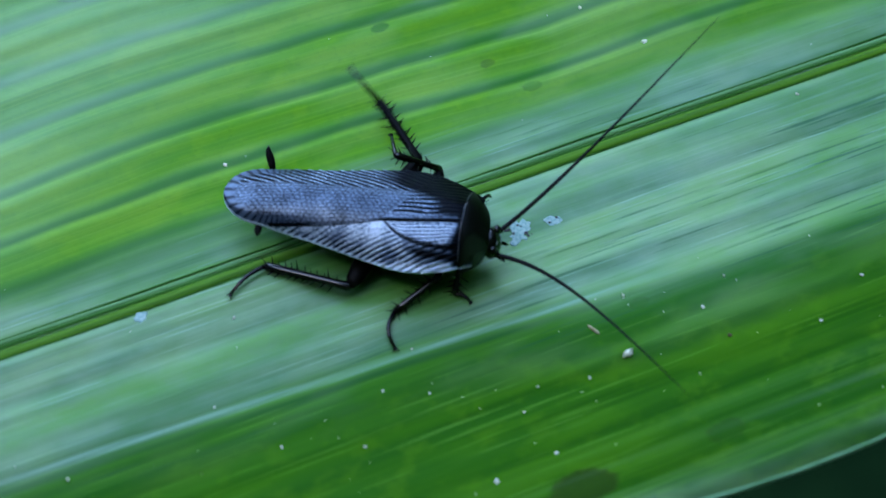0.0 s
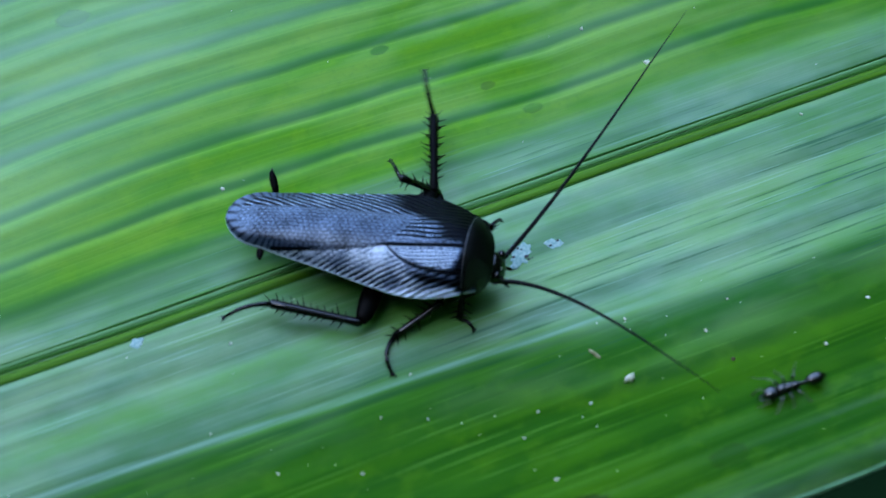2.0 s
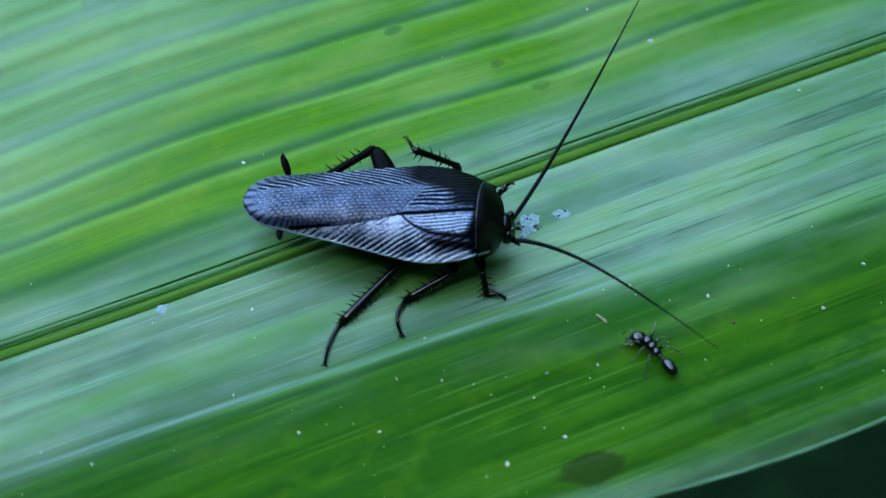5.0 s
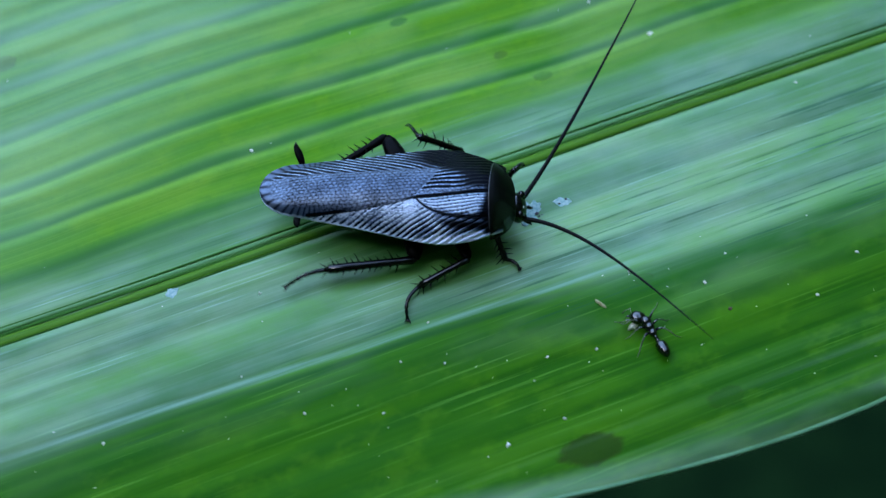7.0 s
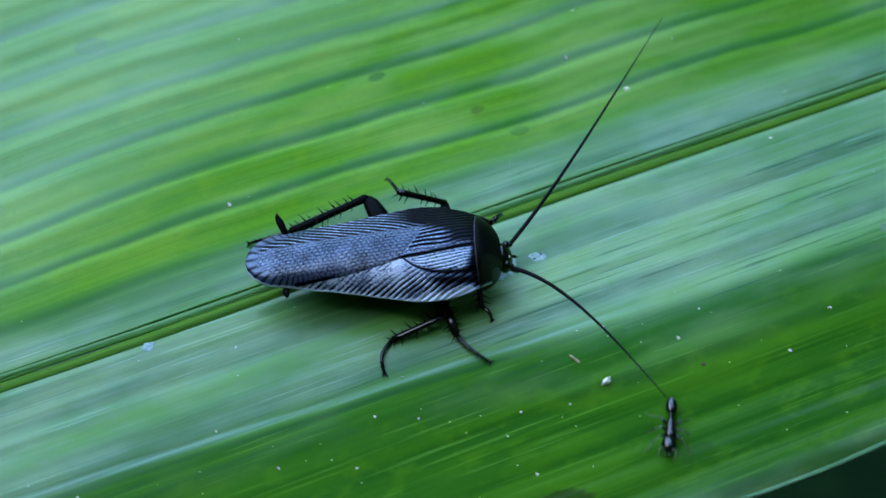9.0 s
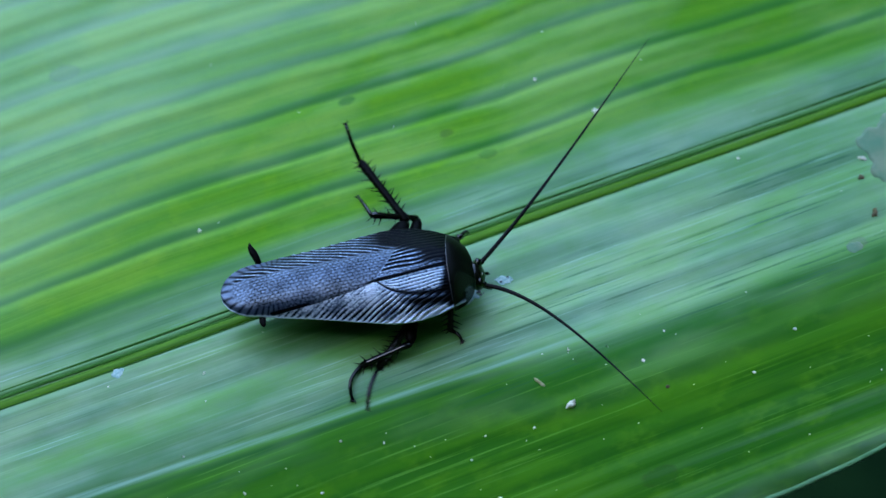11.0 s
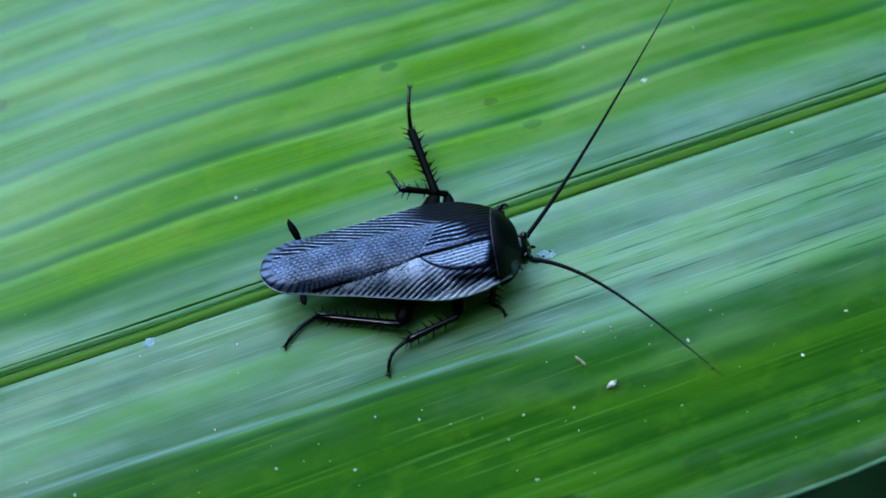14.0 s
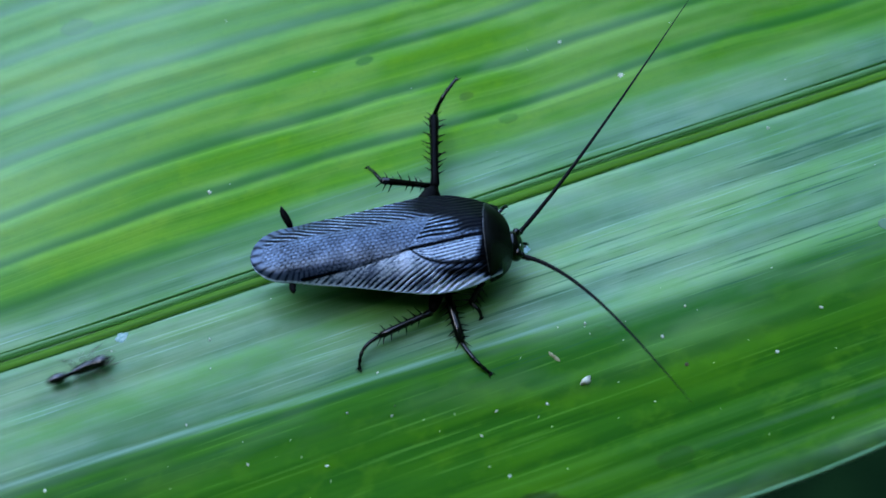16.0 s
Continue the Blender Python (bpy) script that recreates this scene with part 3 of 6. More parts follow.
# pale strip added as the highlight on the head
part("head_glint", tube([(8.02 - 0.16 * (a * a), 0.36 * a - 0.42, 2.22 - 0.12 * a * a) for a in (-1.2, -0.6, 0, 0.6, 1.2)], [0.04, 0.09, 0.11, 0.09, 0.04], 8), HEAD_GLINT, head, "pale strip standing for the glint across the head")

part_up("left_cercus", tube([(-9.2, 2.3, 1.9), (-9.4, 2.8, 2.05), (-9.65, 3.3, 2.25), (-9.85, 3.7, 2.45), (-9.9, 4.05, 2.5)], [0.2, 0.28, 0.30, 0.19, 0.03], 12, 0.6), FEMUR, roach, "short black tail feeler")
part_up("right_cercus", tube([(-9.0, -1.5, 1.75), (-9.15, -2.2, 1.8), (-9.15, -2.65, 1.85), (-9.1, -2.95, 1.85), (-9.05, -3.15, 1.85)], [0.2, 0.26, 0.27, 0.20, 0.05], 12, 0.6), FEMUR, roach, "short black tail feeler")


def femur_geo(length, r):
    return tube([(length * k, 0, 0.0) for k in (0, 0.12, 0.35, 0.65, 0.88, 1.0)], [0.5 * r, 0.85 * r, r, r, 0.8 * r, 0.4 * r], 14, 0.6)


def tibia_geo(length, r, spines, seed):
    rnd = random.Random(seed)
    geos = [tube([(length * k, 0, 0.04 * math.sin(3 * k)) for k in (-0.015, 0.03, 0.2, 0.5, 0.8, 0.97, 1.01)], [0.6 * r, 1.15 * r, 0.95 * r, r, 1.1 * r, 1.15 * r, 0.5 * r], 12, 0.95)]
    for i in range(spines):
        x = length * (0.16 + 0.82 * (i + 0.5 * rnd.random()) / spines)
        side = 1 if i % 2 else -1
        a = rnd.uniform(-0.5, 0.9)
        n = 0.42 + 0.32 * rnd.random()
        geos.append(tube([(x, side * 0.8 * r * math.cos(a), 0.8 * r * math.sin(a)), (x + 0.5 * n, side * (r + n * math.cos(a)), r * math.sin(a) + n * math.sin(a))], [0.075, 0.014], 5))
    for side in (-1, 1):
        geos.append(tube([(length, side * r * 0.6, 0), (length + 0.55, side * (r + 0.35), -0.1)], [0.055, 0.012], 5))
    return join(*geos)


def tarsus_geo(length, r, bow):
    """A jointed foot, arched upwards and bowed sideways, with two claws and a pad."""
    pts = [(length * k, bow * math.sin(math.pi * min(max(k, 0.0), 1.0)), 0.22 * math.sin(2.8 * k)) for k in (-0.02, 0.1, 0.2, 0.3, 0.4, 0.5, 0.52, 0.60, 0.68, 0.70, 0.82, 0.84, 0.96)]
    geos = [tube(pts, [r, 1.15 * r, 1.05 * r, r, r, 1.1 * r, 0.8 * r, 0.95 * r, 1.05 * r, 0.75 * r, 1.0 * r, 0.7 * r, 0.9 * r], 10)]
    for side in (-1, 1):
        geos.append(tube([(length * 0.95, 0.03 * side + 0.1 * bow, 0.03), (length * 1.0, 0.18 * side, 0.06), (length * 1.06, 0.24 * side, -0.06)], [0.065, 0.05, 0.012], 6))
    geos.append(blob((length * 0.97, 0.05 * bow, 0.02), (0.17, 0.14, 0.09), 10, 8))
    return join(*geos)


legs = {}
for n, (key, f, t, s, r, spines) in enumerate((("hind_left", 4.6, 6.8, 3.5, 0.78, 22), ("hind_right", 4.6, 6.8, 3.5, 0.78, 22), ("mid_right", 3.6, 4.3, 3.0, 0.52, 12), ("fore_right", 2.6, 1.9, 1.4, 0.42, 7), ("mid_left", 3.6, 4.3, 3.0, 0.52, 12), ("fore_left", 2.6, 1.9, 1.4, 0.42, 7))):
    femur = part(key + "_leg", femur_geo(f, r), FEMUR, roach, "black spiny leg")
    # the hind left shin loses its gloss so that no highlight shows
    tibia = part("tibia", tibia_geo(t, 0.12 + 0.26 * r, spines, n + 3), FEMUR if key == "hind_left" else CHITIN, femur, "black shin, highlight left out, with bristling spines" if key == "hind_left" else "shiny black shin with bristling spines")
    tarsus = part("tarsus", tarsus_geo(s, 0.12 + 0.06 * r, {"mid_right": -0.5, "hind_right": -0.22, "fore_right": 0.15, "hind_left": 0.12}.get(key, 0.0)), CHITIN, femur, "thin black foot with claws")
    legs[key] = (femur, tibia, tarsus)


def feeler_geo(length, turn, reach):
    """A fine ringed feeler that leaves its socket turned by some degrees and straightens along its reach."""
    n = 110
    pts, radii = [Vector((-0.5, -0.5 * math.tan(radians(turn)), 0))], [0.17]
    p = Vector((0, 0, 0))
    for i in range(n + 1):
        a = radians(turn) * math.exp(-length * i / n / reach)
        pts.append(p.copy())
        radii.append((0.158 * (1 - i / n) ** 0.9 + 0.014) * (1.0 + 0.14 * (i % 2)))
        p += Vector((math.cos(a), math.sin(a), 0)) * length / n
    return tube(pts, radii, 8)


antennae = {
    "left": part("left_antenna", feeler_geo(23.4, -8.0, 6.0), FEELER, roach, "long thin black feeler"),
    "right": part("right_antenna", feeler_geo(17.6, 38.0, 4.5), FEELER, roach, "long thin curved black feeler"),
}

# ---------------------------------------------------------------- the ant (x ahead)
def blob_a(c, r, *rest):
    return squeeze(blob(c, r, *rest))


def tube_a(*args):
    return squeeze(tube(*args))


def squeeze(geo):
    """Sets the length of the ant."""
    return [(0.96 * v[0] - 0.08, v[1], v[2]) for v in geo[0]], geo[1]



ant = tagged(new("ant"), "small shiny black ant on the leaf", "insect")
ant_head = part("head", blob_a((1.85, 0, 0.66), (0.66, 0.56, 0.44), 20, 14), ANT_BLACK, ant)
part("pronotum", blob_a((1.0, 0, 0.74), (0.46, 0.45, 0.40), 18, 12), ANT_BLACK, ant)
part("mesonotum", blob_a((0.45, 0, 0.72), (0.42, 0.40, 0.36), 18, 12), ANT_BLACK, ant)
part("propodeum", blob_a((-0.08, 0, 0.66), (0.40, 0.33, 0.30), 16, 12), ANT_BLACK, ant)
part("petiole", blob_a((-0.55, 0, 0.60), (0.20, 0.16, 0.22), 14, 10), ANT_BLACK, ant)
part("postpetiole", blob_a((-0.86, 0, 0.60), (0.17, 0.18, 0.20), 14, 10), ANT_BLACK, ant)
part("gaster", blob_a((-1.72, 0, 0.66), (0.80, 0.45, 0.42), 22, 16, lambda p: Vector((p.x, p.y * (1.0 + 0.22 * (p.x + 1.7)), p.z))), ANT_BLACK, ant, "glossy black tapered abdomen")
for side in (1, -1):
    part("antenna", tube_a([(2.35, 0.2 * side, 0.75), (2.5, 0.6 * side, 0.9), (2.85, 0.62 * side, 0.55), (3.1, 0.45 * side, 0.35)], [0.04, 0.04, 0.04, 0.05], 7), ANT_LEG, ant_head)
    part("mandible", tube_a([(2.45, 0.22 * side, 0.5), (2.72, 0.14 * side, 0.42), (2.8, 0.0, 0.4)], [0.1, 0.07, 0.02], 7), ANT_BLACK, ant_head)
    for bx, ox, tag in ((1.05, 1.5, "front_leg"), (0.6, 0.1, "middle_leg"), (0.1, -1.3, "back_leg")):
        thigh = part(tag, tube_a([(bx, 0.2 * side, 0.5), (bx + 0.12 * ox, 0.5 * side, 0.8), (bx + 0.25 * ox, 0.78 * side, 0.98)], [0.08, 0.105, 0.06], 8), ANT_BLACK, ant)
        part("shin", tube_a([(bx + 0.25 * ox, 0.76 * side, 0.98), (bx + 0.5 * ox, 1.2 * side, 0.65), (bx + 0.75 * ox, 1.55 * side, 0.14), (bx + 0.98 * ox, 1.9 * side, 0.06)], [0.05, 0.05, 0.035, 0.018], 7), ANT_LEG, thigh, "pale thin shin and foot")

# ---------------------------------------------------------------- debris on the leaf
def flake(name, x, y, size, thick, material, label, seed, group=""):
    """An irregular crumb lying on the leaf."""
    turn = 0.8 * seed

    def bend(p):
        a = math.atan2(p.y, p.x)
        n = Vector((math.cos(a), math.sin(a), seed * 3.7))
        f = 1.0 + 0.55 * noise.noise(1.3 * n) + 0.35 * noise.noise(4.0 * n)
        q = Vector((p.x * f, p.y * f, p.z * (0.9 + 0.25 * noise.noise(p * 4 + n))))
        return Vector((q.x * math.cos(turn) - q.y * math.sin(turn), q.x * math.sin(turn) + q.y * math.cos(turn), q.z))

    ob = part(name, blob((0, 0, thick * 0.5), (size[0], size[1], thick), 26, 8, bend), material)
    ob.location = (x * MM, y * MM, leaf_z(x, y) * MM)
    return tagged(ob, label, "debris", group)


G = "white specks on the leaf"
flake("white_flake", -20.8, 4.1, (0.50, 0.40), 0.03, STAIN, "flat white flake lying beside the midrib", 1)
flake("white_crumb", 10.75, -11.7, (0.50, 0.26), 0.26, WHITE, "bright white crumb on the leaf", 0.3)
flake("tan_husk", 9.4, -8.9, (0.46, 0.13), 0.13, TAN, "small tan husk on the leaf", 2.57)
flake("reddish_crumb", 18.3, -13.1, (0.16, 0.12), 0.09, RED, "tiny reddish-brown crumb on the leaf", 4)
for i, (x, y, a) in enumerate(((17.6, -10.25, 0.22), (29.6, -12.3, 0.20), (23.6, 12.55, 0.34), (20.2, 17.45, 0.22), (-11.0, 14.0, 0.24), (32.7, 3.7, 0.18), (-29.1, -5.8, 0.20), (-1.8, -17.3, 0.26), (-6.5, -7.8, 0.16), (24.9, -14.6, 0.2), (7.5, -12.4, 0.17), (-14.5, 1.6, 0.16), (12.6, -7.2, 0.16), (20.2, -8.5, 0.13), (3.8, -11.6, 0.15), (-3.5, -9.15, 0.15), (-14.6, -9.1, 0.17), (-9.2, -11.3, 0.18), (-3.4, -5.45, 0.13), (-18.0, -4.5, 0.12), (2.1, -13.1, 0.14), (2.85, -16.9, 0.2))):
    flake("white_speck", x, y, (a * 0.72, a * 0.55), 0.08, WHITE, "tiny white speck on the leaf", 10 + i, G)
for i, (x, y, a, b) in enumerate(((10.3, 0.35, 0.70, 0.50), (7.6, 0.5, 1.2, 0.75))):
    crust = flake("white_crust", x, y, (0.92 * a, 0.9 * b), 0.015, STAIN, "flat whitish crust with dark dots on the leaf", 31 + i, "whitish crusts")
    rnd = random.Random(i)
    for _ in range(2 + 7 * i):
        p, q, r = rnd.uniform(-0.8, 0.8) * a, rnd.uniform(-0.8, 0.8) * b, rnd.uniform(0.05, 0.15)
        part("dark_dot", blob((p, q, 0.03), (r * 1.3, r, 0.03), 10, 6), BELLY, crust)


def scab(x0, y0, rx, ry, seed):
    """A thin dried patch with a ragged edge that follows the blade."""
    def point(u, v):
        a = 2 * math.pi * v
        n = Vector((math.cos(a), math.sin(a), seed))
        f = 1.0 + 0.30 * noise.noise(1.6 * n) + 0.10 * noise.noise(5.0 * n) + 0.06 * noise.noise(13.0 * n)
        x, y = x0 + rx * f * u * math.cos(a), y0 + ry * f * u * math.sin(a)
        return x, y, leaf_z(x, y) + 0.035 * (1 - u ** 8)
    return shell(14, 90, point, 0.03)


tagged(part("dried_patch", scab(47.2, -1.2, 5.2, 4.8, 2.0), DRY), "greyish dried patch with a ragged edge on the leaf", "blemish", "dried patches")
tagged(part("dried_patch", scab(37.6, -7.4, 0.75, 0.45, 5.0), DRY), "greyish dried patch with a ragged edge on the leaf", "blemish", "dried patches")
flake("white_husk", 42.2, -0.2, (0.36, 0.16), 0.12, WHITE, "slim white husk beside the dried patch", 7)
flake("reddish_crumb", 41.2, -1.8, (0.28, 0.2), 0.1, RED, "tiny reddish-brown crumb on the leaf", 8)
flake("reddish_crumb", 40.6, -5.2, (0.4, 0.22), 0.12, RED, "tiny reddish-brown crumb on the leaf", 9)


def dust():
    """Fine white grains strewn over the leaf, in one mesh."""
    rnd = random.Random(5)
    geos = []
    for _ in range(100):
        x = rnd.uniform(-40, 45)
        y = rnd.choice((rnd.uniform(-22, -6), rnd.uniform(-22, -6), rnd.uniform(-22, 30)))
        if y < near_edge(x) + 1.5 or abs(y - RIB_Y) < 1.4:
            continue
        r = rnd.choice((0.025, 0.03, 0.035, 0.045))
        geos.append(blob((x, y, leaf_z(x, y) + 0.02), (r * rnd.uniform(1, 1.8), r, 0.05), 6, 4))
    ob = part("dust", join(*geos), WHITE)
    return tagged(ob, "fine white grains strewn over the leaf", "dust", kind="stuff")


dust()


# ---------------------------------------------------------------- below and around
def sheet(size, z, n=40):
    """The ground: one sheet, finer near the middle."""
    def at(i):
        k = 2 * i / n - 1
        return size * (abs(k) ** 3) * (1 if k > 0 else -1)
    verts = [(at(i), at(j), z + 25 * noise.noise(Vector((at(i) * 0.004, at(j) * 0.004, 0)))) for i in range(n + 1) for j in range(n + 1)]
    faces = [(a, a + n + 1, a + n + 2, a + 1) for i in range(n) for j in range(n) for a in (i * (n + 1) + j,)]
    return verts, faces


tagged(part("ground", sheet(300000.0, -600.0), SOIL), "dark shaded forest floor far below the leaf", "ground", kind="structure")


def shade_leaf(length, width, bow):
    def point(u, v):
        s = 2 * v - 1
        w = width * math.sin(math.pi * min(max(u, 0.02), 0.98)) ** 0.7
        return length * u, s * w, bow * math.sin(math.pi * u) - 0.25 * abs(s) * w + 1.2 * abs(math.sin(6 * s)) + 3
    return shell(26, 14, point, 0.4)


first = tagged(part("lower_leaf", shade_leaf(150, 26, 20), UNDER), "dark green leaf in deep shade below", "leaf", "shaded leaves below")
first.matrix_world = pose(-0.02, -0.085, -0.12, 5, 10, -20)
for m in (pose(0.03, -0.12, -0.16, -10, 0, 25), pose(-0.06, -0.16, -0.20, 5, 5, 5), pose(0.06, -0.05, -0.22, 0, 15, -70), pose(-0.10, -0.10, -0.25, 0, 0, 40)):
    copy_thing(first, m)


def blocker_ring():
    """An unseen ring added to block skylight, its crest uneven, arching over on one side."""
    verts, faces, n, rows = [], [], 120, 14
    for j in range(rows + 1):
        for i in range(n):
            a = 2 * math.pi * i / n
            crest = 10500 - 9500 * math.sin(a) + 1300 * noise.noise(Vector((3 * math.cos(a), 3 * math.sin(a), 1.0))) + 700 * noise.noise(Vector((14 * math.cos(a), 14 * math.sin(a), 2.0)))
            z = -600 + (crest + 600) * j / rows
            r = 5200 + 500 * noise.noise(Vector((9 * math.cos(a), 9 * math.sin(a), z * 0.0016))) + (0.02 - 0.70 * max(-math.sin(a), 0.0)) * z
            verts.append((r * math.cos(a), r * math.sin(a), z))
    for j in range(rows):
        for i in range(n):
            a, b = j * n + i, j * n + (i + 1) % n
            faces.append((a, b, b + n, a + n))
    return verts, faces


tagged(part("sky_blocker", blocker_ring(), BLOCKER), "unseen dark ring added to block part of the sky", "trees", kind="structure")


# ---------------------------------------------------------------- what moves
def motions():
    """Everything that moves: the cockroach, its legs and feelers, and the ant."""
    walk(roach, [
        (0, pose(-0.00138, 0.00403, 0.00001, -0.1, 0.5, -32.8)), (0.5, pose(-0.00116, 0.00400, 0.00001, -0.1, 0.5, -33.7)),
        (1, pose(-0.00117, 0.00406, 0.00001, -0.1, 0.5, -33.7)), (1.5, pose(-0.00106, 0.00392, 0.00000, -0.0, 0.5, -33.5)),
        (2, pose(-0.00103, 0.00385, 0.00000, -0.0, 0.6, -33.5)), (2.5, pose(-0.00118, 0.00372, -0.00000, -0.0, 0.5, -30.7)),
        (3, pose(-0.00140, 0.00375, 0.00000, -0.2, 0.5, -30.1)), (3.5, pose(-0.00124, 0.00382, 0.00000, -0.0, 0.5, -29.9)),
        (3.7, pose(-0.00125, 0.00374, 0.00000, -0.1, 0.5, -30.3)), (5.8, pose(-0.00095, 0.00395, -0.00001, 0.1, 0.0, -26.4)),
        (6.5, pose(-0.00061, 0.00396, -0.00001, -0.0, -0.0, -25.6)), (7, pose(-0.00047, 0.00391, 0.00000, 0.0, -0.0, -25.5)),
        (7.5, pose(-0.00038, 0.00376, -0.00000, -0.0, -0.0, -24.4)), (8, pose(-0.00031, 0.00368, -0.00001, -0.1, -0.1, -23.3)),
        (8.5, pose(-0.00045, 0.00356, -0.00000, -0.1, -0.1, -22.0)), (9, pose(0.00011, 0.00328, 0.00000, -0.1, -0.1, -19.3)),
        (9.5, pose(0.00052, 0.00335, 0.00001, -0.4, -0.1, -20.5)), (10, pose(0.00077, 0.00328, 0.00000, -0.4, -0.0, -19.7)),
        (12.3, pose(0.00058, 0.00320, 0.00001, 0.0, 0.2, -13.2)), (13, pose(0.00061, 0.00315, 0.00000, -0.1, 0.2, -13.6)),
        (13.5, pose(0.00081, 0.00307, 0.00001, 0.0, 0.1, -13.4)), (14, pose(0.00093, 0.00288, 0.00002, -0.1, 0.1, -14.3)),
        (14.5, pose(0.00101, 0.00264, 0.00003, -0.2, 0.2, -17.5)), (15, pose(0.00130, 0.00264, 0.00003, -0.2, 0.2, -17.1)),
        (15.5, pose(0.00158, 0.00249, 0.00003, -0.1, 0.2, -16.8)), (16, pose(0.00229, 0.00259, 0.00003, -0.0, 0.2, -16.6))])
    femur, tibia, tarsus = legs['hind_left']
